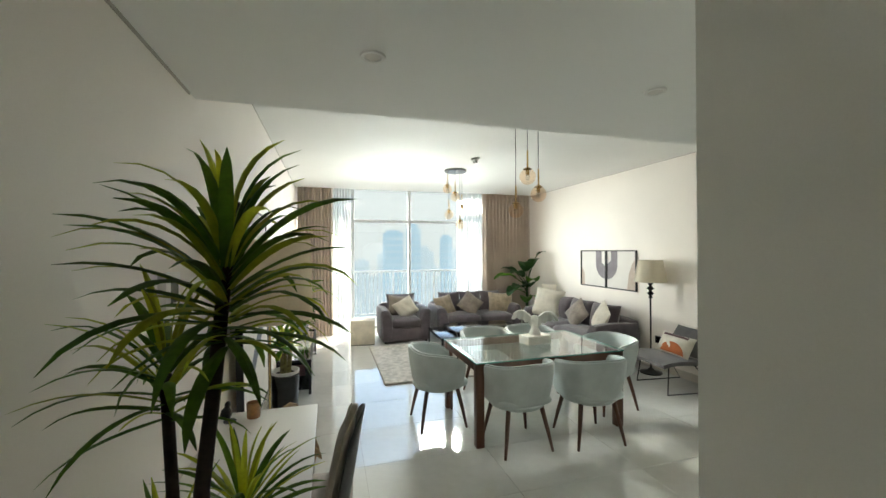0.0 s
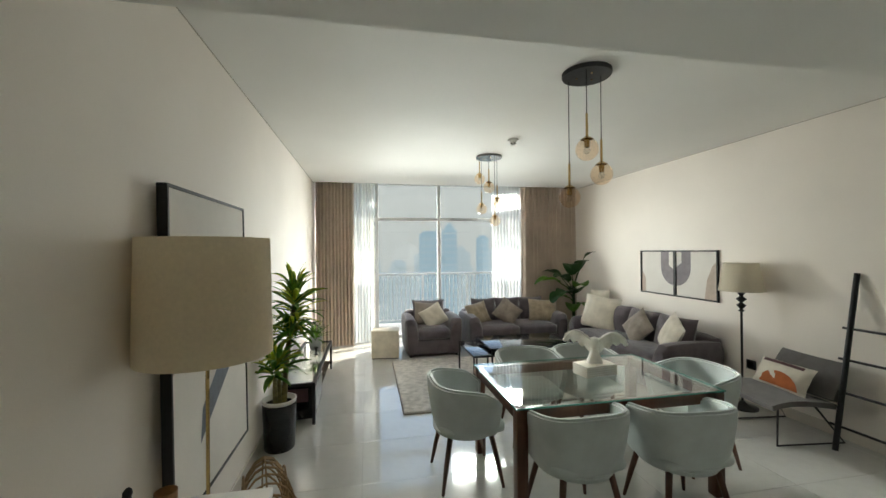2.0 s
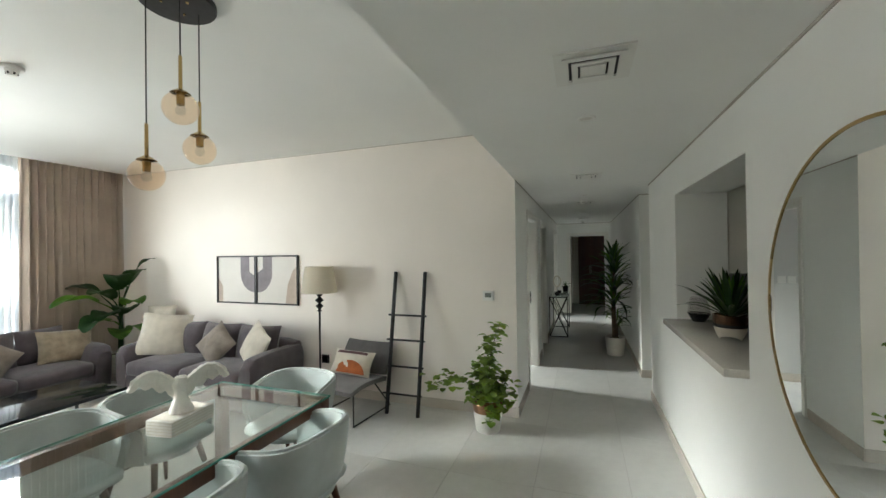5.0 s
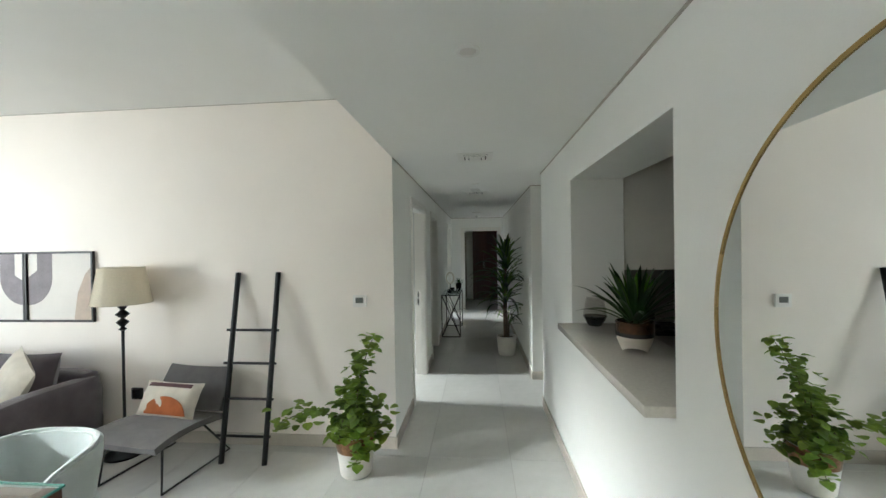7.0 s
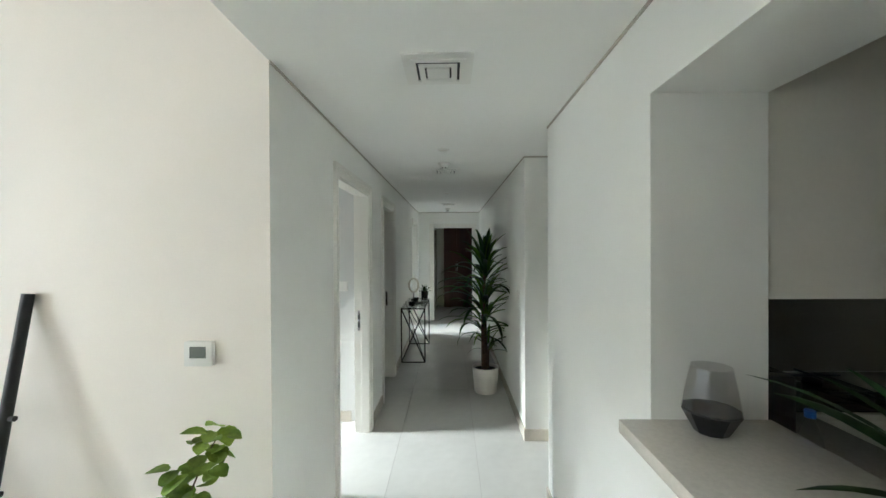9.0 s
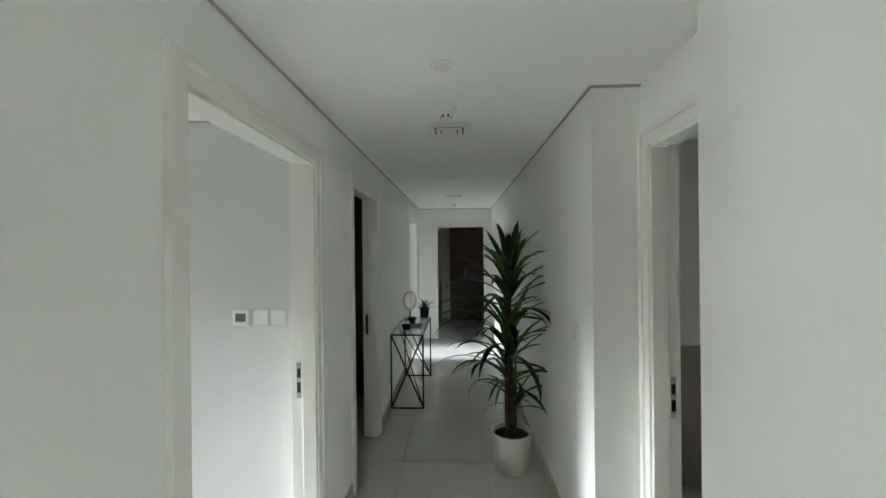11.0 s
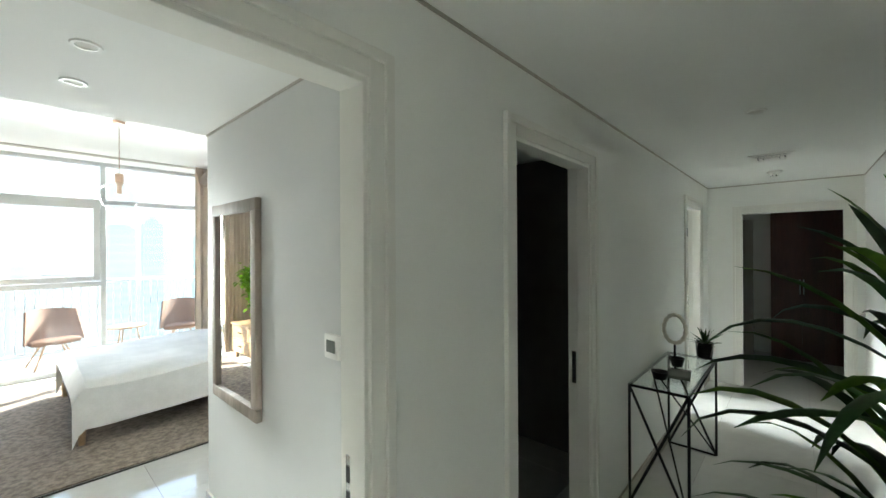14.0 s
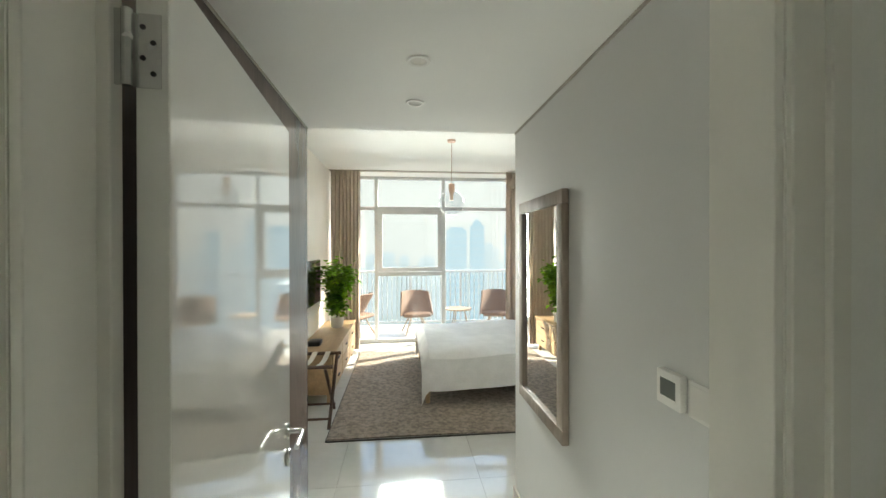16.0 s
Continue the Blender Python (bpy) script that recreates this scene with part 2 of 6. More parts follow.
M_LEAFV = mat("bright_ficus_leaf", (0.26, 0.50, 0.06), 0.45, scale=8, vary=0.2, color2=(0.06, 0.16, 0.015), island=True, spec=0.3, lit_through=0.4)
M_TRUNK = mat("cane_trunk", (0.14, 0.09, 0.05), 0.8, scale=12, vary=0.3, bump=0.6, bscale=50, stretch=(1, 1, 4))
M_TRUNKD = mat("dark_bark", (0.045, 0.028, 0.018), 0.85, scale=12, vary=0.3, bump=0.6, bscale=60)
M_TRUNKG = mat("green_cane", (0.22, 0.19, 0.06), 0.6, scale=12, vary=0.2, bump=0.3, bscale=30, stretch=(1, 1, 3))
M_QUARTZ = mat("beige_quartz", (0.66, 0.62, 0.56), 0.10, scale=60, vary=0.03, bscale=150)
M_KITDOOR = mat("cream_cabinet_front", (0.74, 0.71, 0.64), 0.3, scale=2, vary=0.02)
M_KITDARK = mat("grey_glass_splashback", (0.30, 0.29, 0.255), 0.12, scale=3, vary=0.04)
M_SWITCH = mat("white_plastic", (0.80, 0.79, 0.76), 0.3, vary=0.01)
M_LCD = mat("grey_lcd", (0.16, 0.175, 0.16), 0.25, vary=0.04)
M_BRIGHTPLASTER = mat("white_plaster", (0.80, 0.78, 0.73), 0.9, scale=14, vary=0.05, bump=0.5, bscale=90)
M_BROWNDOOR = mat("mahogany_veneer", (0.075, 0.022, 0.015), 0.35, scale=4, vary=0.2, stretch=(1, 1, 0.12))
M_WICKER = mat("rattan", (0.36, 0.23, 0.11), 0.6, scale=40, vary=0.2)
M_ARTPAPER = mat("art_paper", (0.72, 0.69, 0.65), 0.7, scale=4, vary=0.02)
M_ARTGREY = mat("art_grey_violet", (0.26, 0.235, 0.255), 0.75, scale=8, vary=0.08)
M_ARTBEIGE = mat("art_beige", (0.52, 0.43, 0.36), 0.75, scale=8, vary=0.06)
M_ARTBLUE = mat("art_slate", (0.16, 0.18, 0.22), 0.75, scale=8, vary=0.1)
M_DUVET = mat("white_linen", (0.78, 0.77, 0.75), 0.9, scale=6, vary=0.04, bump=0.3, bscale=60)
M_BALCONY = mat("balcony_tile", (0.55, 0.51, 0.45), 0.5, scale=4, vary=0.08)
M_CONCRETE = mat("painted_concrete", (0.62, 0.58, 0.52), 0.8, scale=2, vary=0.06)
M_BALCHAIR = mat("brown_outdoor_weave", (0.22, 0.13, 0.085), 0.7, scale=60, vary=0.2)
M_BATHTILE = mat("beige_bath_tile", (0.42, 0.37, 0.30), 0.25, scale=3, vary=0.05)
M_WATERCAP = mat("blue_plastic", (0.03, 0.12, 0.45), 0.35, vary=0.02)
M_DOORGLOSS = mat("white_high_gloss", (0.72, 0.71, 0.68), 0.05, scale=2, vary=0.01, coat=1.0, spec=0.9)
M_PANEL = mat("grey_brown_gloss", (0.16, 0.125, 0.11), 0.22, scale=5, vary=0.12, stretch=(1, 1, 0.1))
# Shade of the unlit room, put into the wall colour.
M_DARKROOM = mat("unlit_room_shade", (0.12, 0.115, 0.11), 0.7, vary=0.03)
# Aerial haze and daylight are painted into these four glowing colours.
M_HAZE1 = haze("far_tower_haze_glow", (0.62, 0.84, 1.0), 0.165)
M_HAZE2 = haze("pale_tower_haze_glow", (0.79, 0.91, 1.0), 0.175)
M_HAZE3 = haze("city_haze_glow", (0.80, 0.94, 1.0), 0.155)
M_HAZE4 = haze("sky_haze_glow", (0.97, 1.0, 1.0), 0.18)


# ---- mesh helpers ----
def thing(name, loc=(0, 0, 0), rz=0.0, label="", category="", group="", kind=""):
    ob = new(name)
    ob.matrix_basis = pose(*loc, 0, 0, rz)
    return tagged(ob, label, category, group, kind)


def part(name, bm, material, parent=None, label="", smooth=True, kind=""):
    me = bpy.data.meshes.new(name)
    bm.normal_update()
    bm.to_mesh(me)
    bm.free()
    me.materials.append(material)
    if smooth:
        me.shade_smooth()
        me.set_sharp_from_angle(angle=radians(38))
    ob = new(name, me)
    if parent:
        ob.parent = parent
    return tagged(ob, label, kind=kind)


def solo(name, bm, material, label, category, kind="", group="", smooth=True):
    return tagged(part(name, bm, material, None, label, smooth), category=category, kind=kind, group=group)


def bx(bm, x0, x1, y0, y1, z0, z1, bevel=0.0, m=None, seg=2):
    r = bmesh.ops.create_cube(bm, size=1)
    vs = r["verts"]
    bmesh.ops.transform(bm, matrix=Matrix.LocRotScale(((x0 + x1) / 2, (y0 + y1) / 2, (z0 + z1) / 2), None, (abs(x1 - x0), abs(y1 - y0), abs(z1 - z0))), verts=vs)
    if bevel:
        es = list({e for v in vs for e in v.link_edges})
        r = bmesh.ops.bevel(bm, geom=es, offset=bevel, segments=seg, profile=0.5, affect="EDGES")
        vs = list({v for f in r["faces"] for v in f.verts} | {v for v in vs if v.is_valid})
    if m:
        bmesh.ops.transform(bm, matrix=m, verts=vs)
    return bm


def box(*a, **k):
    return bx(bmesh.new(), *a, **k)


def tube(bm, pts, r, seg=10, cap=True):
    """A round bar along points; r is one radius or one for each point."""
    pts = [Vector(p) for p in pts]
    rs = r if isinstance(r, (list, tuple)) else [r] * len(pts)
    rings = []
    d0 = (pts[1] - pts[0]).normalized()
    side = d0.cross(Vector((0, 0, 1)) if abs(d0.z) < 0.9 else Vector((1, 0, 0))).normalized()
    for i, p in enumerate(pts):
        d = (pts[min(i + 1, len(pts) - 1)] - pts[max(i - 1, 0)]).normalized()
        side = (side - d * side.dot(d)).normalized()
        up = d.cross(side)
        rings.append([bm.verts.new(p + (side * math.cos(a) + up * math.sin(a)) * rs[i]) for a in (2 * math.pi * k / seg for k in range(seg))])
    for a, b in zip(rings, rings[1:]):
        for k in range(seg):
            bm.faces.new((a[k], a[(k + 1) % seg], b[(k + 1) % seg], b[k]))
    if cap:
        bm.faces.new(list(reversed(rings[0])))
        bm.faces.new(rings[-1])
    return bm


def rod(*a, **k):
    return tube(bmesh.new(), *a, **k)


def lathe(prof, seg=32, bm=None, at=(0, 0, 0)):
    """A turned body: (radius, height) pairs from the bottom up; closed where the radius is 0."""
    bm = bm or bmesh.new()
    rings = []
    for r, z in prof:
        if r < 1e-5:
            rings.append([bm.verts.new((at[0], at[1], at[2] + z))])
        else:
            rings.append([bm.verts.new((at[0] + r * math.cos(2 * math.pi * k / seg), at[1] + r * math.sin(2 * math.pi * k / seg), at[2] + z)) for k in range(seg)])
    for a, b in zip(rings, rings[1:]):
        for k in range(seg):
            j = (k + 1) % seg
            if len(a) == 1 and len(b) == 1:
                continue
            if len(a) == 1:
                bm.faces.new((a[0], b[j], b[k]))
            elif len(b) == 1:
                bm.faces.new((a[k], a[j], b[0]))
            else:
                bm.faces.new((a[k], a[j], b[j], b[k]))
    return bm


def grid(fn, nu, nv, bm=None, wrap=False):
    """A sheet of quads through fn(u, v), u and v from 0 to 1."""
    bm = bm or bmesh.new()
    vs = [[bm.verts.new(fn(i / nu, j / nv)) for j in range(nv + 1)] for i in range(nu if wrap else nu + 1)]
    for i in range(nu):
        for j in range(nv):
            a, b = vs[i], vs[(i + 1) % len(vs)]
            bm.faces.new((a[j], b[j], b[j + 1], a[j + 1]))
    return bm


def solid(bm, t):
    bmesh.ops.recalc_face_normals(bm, faces=bm.faces)
    bmesh.ops.solidify(bm, geom=bm.faces[:], thickness=t)
    return bm


def cushion(w, h, d, bm=None, m=None, pinch=0.07, n=14):
    """A stuffed square cushion standing in the xz plane, with drawn-in sides and pointed corners."""
    bm = bm or bmesh.new()
    start = len(bm.verts)
    for s in (1, -1):
        def f(u, v, s=s):
            a, b = 2 * u - 1, 2 * v - 1
            k = (1 - a * a) * (1 - b * b)
            x = a * w / 2 * (1 - pinch * (1 - b * b))
            z = b * h / 2 * (1 - pinch * (1 - a * a))
            y = s * d / 2 * max(k, 0) ** 0.42
            return (x, y + 0.006 * math.sin(9 * a + 4 * b) * k, z)
        grid(f, n, n, bm)
    bm.verts.ensure_lookup_table()
    vs = bm.verts[start:]
    bmesh.ops.remove_doubles(bm, verts=vs, dist=0.0005)
    if m:
        bmesh.ops.transform(bm, matrix=m, verts=[v for v in bm.verts][start:] if start else bm.verts)
    bmesh.ops.recalc_face_normals(bm, faces=bm.faces)
    return bm


def soft(x0, x1, y0, y1, z0, z1, r=0.06, puff=0.02, n=10, bm=None):
    """An upholstered block with rounded edges and slightly swollen faces."""
    bm = bm or bmesh.new()
    start = set(bm.verts)
    bmesh.ops.create_cube(bm, size=2)
    new_v = [v for v in bm.verts if v not in start]
    es = list({e for v in new_v for e in v.link_edges})
    bmesh.ops.subdivide_edges(bm, edges=es, cuts=n, use_grid_fill=True)
    hx, hy, hz = (x1 - x0) / 2, (y1 - y0) / 2, (z1 - z0) / 2
    r = min(r, hx * 0.98, hy * 0.98, hz * 0.98)
    for v in bm.verts:
        if v in start:
            continue
        p = v.co.copy()
        q = Vector((p.x * hx, p.y * hy, p.z * hz))
        c = Vector((max(-hx + r, min(hx - r, q.x)), max(-hy + r, min(hy - r, q.y)), max(-hz + r, min(hz - r, q.z))))
        d = q - c
        if d.length > 1e-6:
            q = c + d.normalized() * r
        sw = Vector(((1 - p.y ** 2) * (1 - p.z ** 2) * p.x if abs(p.x) > 0.99 else 0, (1 - p.x ** 2) * (1 - p.z ** 2) * p.y if abs(p.y) > 0.99 else 0, (1 - p.x ** 2) * (1 - p.y ** 2) * p.z if abs(p.z) > 0.99 else 0))
        q += sw * puff
        v.co = q + Vector(((x0 + x1) / 2, (y0 + y1) / 2, (z0 + z1) / 2))
    return bm


def strap_leaf(bm, base, az, rise, length, width, droop, n=7, twist=0.0):
    """A long arching leaf with a folded middle."""
    p = Vector(base)
    e = rise
    rows = []
    for i in range(n + 1):
        t = i / n
        w = width * (0.55 + 1.6 * t) * (1 - t) ** 0.75 if t > 0 else width * 0.5
        w = max(w, 0.0008)
        d = Vector((math.cos(az) * math.cos(e), math.sin(az) * math.cos(e), math.sin(e)))
        s = Vector((-math.sin(az), math.cos(az), 0))
        up = d.cross(s) * -1
        s = s * math.cos(twist * t) + up * math.sin(twist * t)
        rows.append((bm.verts.new(p - s * w + up * w * 0.35), bm.verts.new(p), bm.verts.new(p + s * w + up * w * 0.35)))
        p = p + d * (length / n)
        e -= droop / n * (0.35 + 1.3 * t)
    for a, b in zip(rows, rows[1:]):
        bm.faces.new((a[0], a[1], b[1], b[0]))
        bm.faces.new((a[1], a[2], b[2], b[1]))


def round_leaf(bm, at, az, rise, length, width, cup=0.15, n=4):
    """A short broad leaf."""
    d = Vector((math.cos(az) * math.cos(rise), math.sin(az) * math.cos(rise), math.sin(rise)))
    s = Vector((-math.sin(az), math.cos(az), 0))
    up = s.cross(d) * -1
    rows = []
    for i in range(n + 1):
        t = i / n
        w = width / 2 * math.sin(math.pi * (0.08 + 0.9 * t)) ** 0.7
        c = Vector(at) + d * length * t - up * (length * 0.25 * t * t)
        rows.append((bm.verts.new(c - s * w + up * w * cup * 2), bm.verts.new(c), bm.verts.new(c + s * w + up * w * cup * 2)))
    for a, b in zip(rows, rows[1:]):
        bm.faces.new((a[0], a[1], b[1], b[0]))
        bm.faces.new((a[1], a[2], b[2], b[1]))


def wall(name, pieces, material, label="plain painted wall"):
    bm = bmesh.new()
    for p in pieces:
        bx(bm, *p)
    return solo(name, bm, material, label, "wall", "structure", smooth=False)

# ---- setting ----
XW, XE, YN, YS, YWIN = -0.18, 4.88, 2.275, 0.918, 8.76
H1, H2, TOP = 2.42, 2.92, 3.1
YSOF = 2.278
ZREC = 3.06  # curtain recess over the living room window
XEN = 1.308  # the entry corner

solo("floor", box(-0.4, 14.4, -2.3, 8.9, -0.12, -0.004), M_GROUT, "cream tiled floor with thin grey joints", "floor", "structure", smooth=False)
wall("wall_west", [(XW - 0.2, XW, -2.3, 8.9, 0, TOP)], M_WALL, "warm white painted living room wall")
wall("wall_entry_back", [(XW, XEN, -2.3, -2.1, 0, TOP)], M_HALLWALL)
wall("wall_entry_east", [(XEN, 1.46, -2.3, YS, 0, H1 + 0.02)], M_HALLWALL, "off-white wall at the entry corner")
wall("wall_east", [(XE, XE + 0.2, YN + 0.12, 8.9, 0, TOP), (XE, XE + 0.004, YN, YN + 0.12, 0, TOP)], M_WALL, "warm white painted living room wall")
NA, NB = (1.46, 5.826), (3.08, 4.537)
wall("wall_kitchen", [(NA[0], NB[0], 0.557, YS, 0, H1 + 0.02), (NB[1], NA[1], 0.557, YS, 0, H1 + 0.02), (NB[0], NB[1], 0.557, YS, 0, 1.076), (NB[0], NB[1], 0.557, YS, 2.131, H1 + 0.02)], M_HALLWALL, "off-white wall with a deep kitchen pass-through")
DA, DB, DC = (5.81, 6.774), (7.485, 8.26), (10.72, 11.52)
DT = 2.125


def holed(x0, x1, y0, y1, holes, top, head=DT):
    out, x = [], x0
    for a, b in holes:
        out.append((x, a, y0, y1, 0, top))
        out.append((a, b, y0, y1, head, top))
        x = b
    out.append((x, x1, y0, y1, 0, top))
    return out


wall("wall_hall_north", holed(XE + 0.004, 12.05, YN, YN + 0.12, [DA, DB, DC], H1 + 0.02), M_HALLWALL, "off-white corridor wall with three doorways")
wall("wall_hall_south", [(6.637, 12.05, 0.57, 0.915, 0, H1 + 0.02)], M_HALLWALL, "off-white corridor wall")
BD = (5.88, 6.56)
wall("wall_bath_front", holed(5.826, 6.637, 0.57, 0.69, [BD], H1 + 0.02), M_HALLWALL, "recessed wall with the bathroom doorway")
EO = (1.05, 1.95)
wall("wall_hall_end", [(12.05, 12.17, -0.6, EO[0], 0, H1 + 0.02), (12.05, 12.17, EO[1], 4.0, 0, H1 + 0.02), (12.05, 12.17, EO[0], EO[1], 2.09, H1 + 0.02)], M_HALLWALL, "off-white end wall with a doorway")
wall("wall_lobby", [(14.2, 14.35, -0.6, 4.0, 0, H1 + 0.02), (12.17, 14.2, -0.72, -0.6, 0, H1 + 0.02), (12.17, 14.2, 3.4, 3.52, 0, H1 + 0.02)], M_HALLWALL)
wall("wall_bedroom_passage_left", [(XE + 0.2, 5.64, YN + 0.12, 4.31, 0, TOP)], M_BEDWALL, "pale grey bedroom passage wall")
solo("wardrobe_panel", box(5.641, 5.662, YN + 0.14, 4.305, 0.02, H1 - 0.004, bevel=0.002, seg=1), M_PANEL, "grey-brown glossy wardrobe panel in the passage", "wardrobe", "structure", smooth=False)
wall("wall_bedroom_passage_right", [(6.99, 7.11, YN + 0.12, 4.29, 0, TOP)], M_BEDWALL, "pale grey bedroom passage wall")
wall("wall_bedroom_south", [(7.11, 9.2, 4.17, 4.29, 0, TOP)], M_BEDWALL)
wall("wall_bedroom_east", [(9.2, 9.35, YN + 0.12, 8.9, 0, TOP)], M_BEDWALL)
wall("wall_room_window", [(9.351, 10.5, 4.57, 4.75, 0, TOP), (11.5, 12.05, 4.57, 4.75, 0, TOP)], M_HALLWALL)
wall("wall_room_east", [(12.05, 12.17, 4.0, 4.75, 0, TOP)], M_HALLWALL)
wall("wall_bedroom_outer", [(9.35, 9.5, 4.75, 8.9, 0, TOP)], M_CONCRETE)
# Closing walls, coloured dark so the room behind the doorway stays black.
wall("wall_store", [(7.11, 7.14, YN + 0.12, 4.17, 0, H1), (9.17, 9.2, YN + 0.12, 4.17, 0, H1), (7.14, 9.17, 4.14, 4.17, 0, H1)], M_DARKROOM, "room wall with the dark of an unlit room put into its colour")
wall("wall_kitchen_back", [(1.46, 5.75, -2.0, -1.85, 0, H1 + 0.02), (5.70, 5.82, -1.85, 0.557, 0, H1 + 0.02)], M_HALLWALL)
wall("wall_bath", [(5.82, 7.7, -1.6, -1.48, 0, H1), (7.6, 7.72, -1.48, 0.57, 0, H1), (5.82, 5.84, -1.48, 0.57, 0, H1)], M_HALLWALL, "white bathroom wall")
wall("wall_window_piers", [(-0.4, XW, YWIN - 0.05, YWIN + 0.14, 0, TOP), (XE - 0.02, 5.10, YWIN + 0.14, YWIN + 0.2, 0, TOP), (9.0, 9.5, YWIN - 0.05, YWIN + 0.14, 0, TOP)], M_CONCRETE)
solo("ceiling_hall", box(-0.38, 14.3, -2.3, YSOF, H1, TOP), M_CEIL, "white plaster ceiling, lower over the corridor", "ceiling", "structure", smooth=False)
solo("ceiling_living", bx(box(-0.38, XE + 0.2, YSOF, 8.10, H2, TOP), -0.38, XE + 0.2, 8.10, 8.9, ZREC, TOP), M_CEIL, "high white plaster ceiling", "ceiling", "structure", smooth=False)
solo("ceiling_passage", box(XE + 0.2, 9.35, YSOF, 4.31, H1, TOP), M_CEIL, "white plaster ceiling", "ceiling", "structure", smooth=False)
solo("ceiling_bedroom", box(XE + 0.2, 9.35, 4.31, 8.9, H2, TOP), M_CEIL, "high white plaster ceiling", "ceiling", "structure", smooth=False)
solo("ceiling_lobby", box(12.2, 14.3, YSOF, 3.6, H1, TOP), M_CEIL, "white plaster ceiling", "ceiling", "structure", smooth=False)
solo("ceiling_room", box(9.35, 12.2, YSOF, 4.75, H1 + 0.01, TOP), M_CEIL, "white plaster ceiling", "ceiling", "structure", smooth=False)

# shadow gaps under the ceiling and tile skirtings
G = 0.012
for i, p in enumerate([(XW, XW + 0.006, -2.1, 2.19, H1 - G, H1), (NA[0] - 0.12, NA[1], YS, YS + 0.006, H1 - G, H1), (XE, 12.05, YN - 0.006, YN, H1 - G, H1), (6.637, 12.05, 0.915, 0.921, H1 - G, H1),
                       (6.631, 6.637, 0.69, 0.915, H1 - G, H1), (6.984, 6.99, YN + 0.12, 4.29, H1 - G, H1), (5.66, 5.666, YN + 0.12, 4.31, H1 - G, H1), (12.044, 12.05, 0.92, YN - 0.006, H1 - G, H1),
                       (XW, XW + 0.004, YSOF, 8.3, H2 - 0.006, H2), (XE - 0.004, XE, YSOF, 8.3, H2 - 0.006, H2)]):
    solo("trim", box(*p), M_GAP, "thin dark shadow gap under the ceiling", "trim", "structure", smooth=False)
S = 0.10
for p in [(XW, XW + 0.014, -2.1, 8.7, 0, S), (XE - 0.014, XE, YN, 8.7, 0, S), (XEN - 0.014, XEN, -2.1, YS + 0.014, 0, S), (XEN, NA[1] + 0.014, YS, YS + 0.014, 0, S), (5.826, 5.84, 0.69, YS, 0, S),
          (6.623, 6.637, 0.69, 0.929, 0, S), (6.637, 12.05, 0.915, 0.929, 0, S), (XE - 0.014, DA[0] - 0.1, YN - 0.014, YN, 0, S), (DA[1] + 0.1, DB[0] - 0.1, YN - 0.014, YN, 0, S), (DB[1] + 0.1, DC[0] - 0.1, YN - 0.014, YN, 0, S),
          (DC[1] + 0.1, 12.05, YN - 0.014, YN, 0, S), (6.976, 6.99, YN + 0.22, 4.30, 0, S), (5.66, 5.674, YN + 0.3, 4.31, 0, S), (5.08, 5.094, 4.31, 8.6, 0, S), (6.976, 9.2, 4.29, 4.304, 0, S)]:
    solo("baseboard", box(*p, bevel=0.003, seg=1), M_SKIRT, "beige tile skirting along the wall", "baseboard", "structure", smooth=False)


# ---- doorways ----
def door_case(name, a, b, y0, y1, head, faces, label, along="x"):
    """A lining with a stop, and stepped casings on the given faces of the wall."""
    d = thing(name, label=label, category="doorway", kind="structure")

    def q(*p, **k):
        bm = box(*p, **k)
        if along == "y":
            bmesh.ops.transform(bm, matrix=Matrix(((0, 1, 0, 0), (1, 0, 0, 0), (0, 0, 1, 0), (0, 0, 0, 1))), verts=bm.verts)
            bmesh.ops.reverse_faces(bm, faces=bm.faces)
        return bm
    e = 0.003
    part("lining", q(a - 0.002, a + 0.008, y0 - e, y1 + e, 0, head), M_TRIM, d)
    part("lining", q(b - 0.008, b + 0.002, y0 - e, y1 + e, 0, head), M_TRIM, d)
    part("lining", q(a + 0.008, b - 0.008, y0 - e, y1 + e, head - 0.008, head + 0.002), M_TRIM, d)
    ra, rb = (y0 - 0.002, y0 + 0.066) if faces[0][1] < 0 else (y1 - 0.066, y1 + 0.002)
    part("stop", q(a + 0.008, a + 0.022, ra, rb, 0, head - 0.022, bevel=0.0015, seg=1), M_TRIM, d)
    part("stop", q(b - 0.022, b - 0.008, ra, rb, 0, head - 0.022, bevel=0.0015, seg=1), M_TRIM, d)
    part("stop", q(a + 0.008, b - 0.008, ra, rb, head - 0.022, head - 0.008, bevel=0.0015, seg=1), M_TRIM, d)
    for yf, s in faces:
        for w0, w1, t in ((0.0, 0.05, 0.012), (0.05, 0.08, 0.02)):
            o = 0.006
            ya, yb = (yf - t, yf) if s < 0 else (yf, yf + t)
            part("casing", q(a + o - w1, a + o - w0, ya, yb, 0, head - o + w1, bevel=0.002, seg=1), M_TRIM, d)
            part("casing", q(b - o + w0, b - o + w1, ya, yb, 0, head - o + w1, bevel=0.002, seg=1), M_TRIM, d)
            part("casing", q(a + o - w0, b - o + w0, ya, yb, head - o + w0, head - o + w1, bevel=0.002, seg=1), M_TRIM, d)
    return d


d1 = door_case("door_1", *DA, YN, YN + 0.12, DT, [(YN, -1), (YN + 0.12, 1)], "white painted door frame of the bedroom")
d2 = door_case("door_2", *DB, YN, YN + 0.12, DT, [(YN, -1)], "white painted door frame of a dark room")
d3 = door_case("door_3", *DC, YN, YN + 0.12, DT, [(YN, -1)], "white painted door frame of a sunny room")
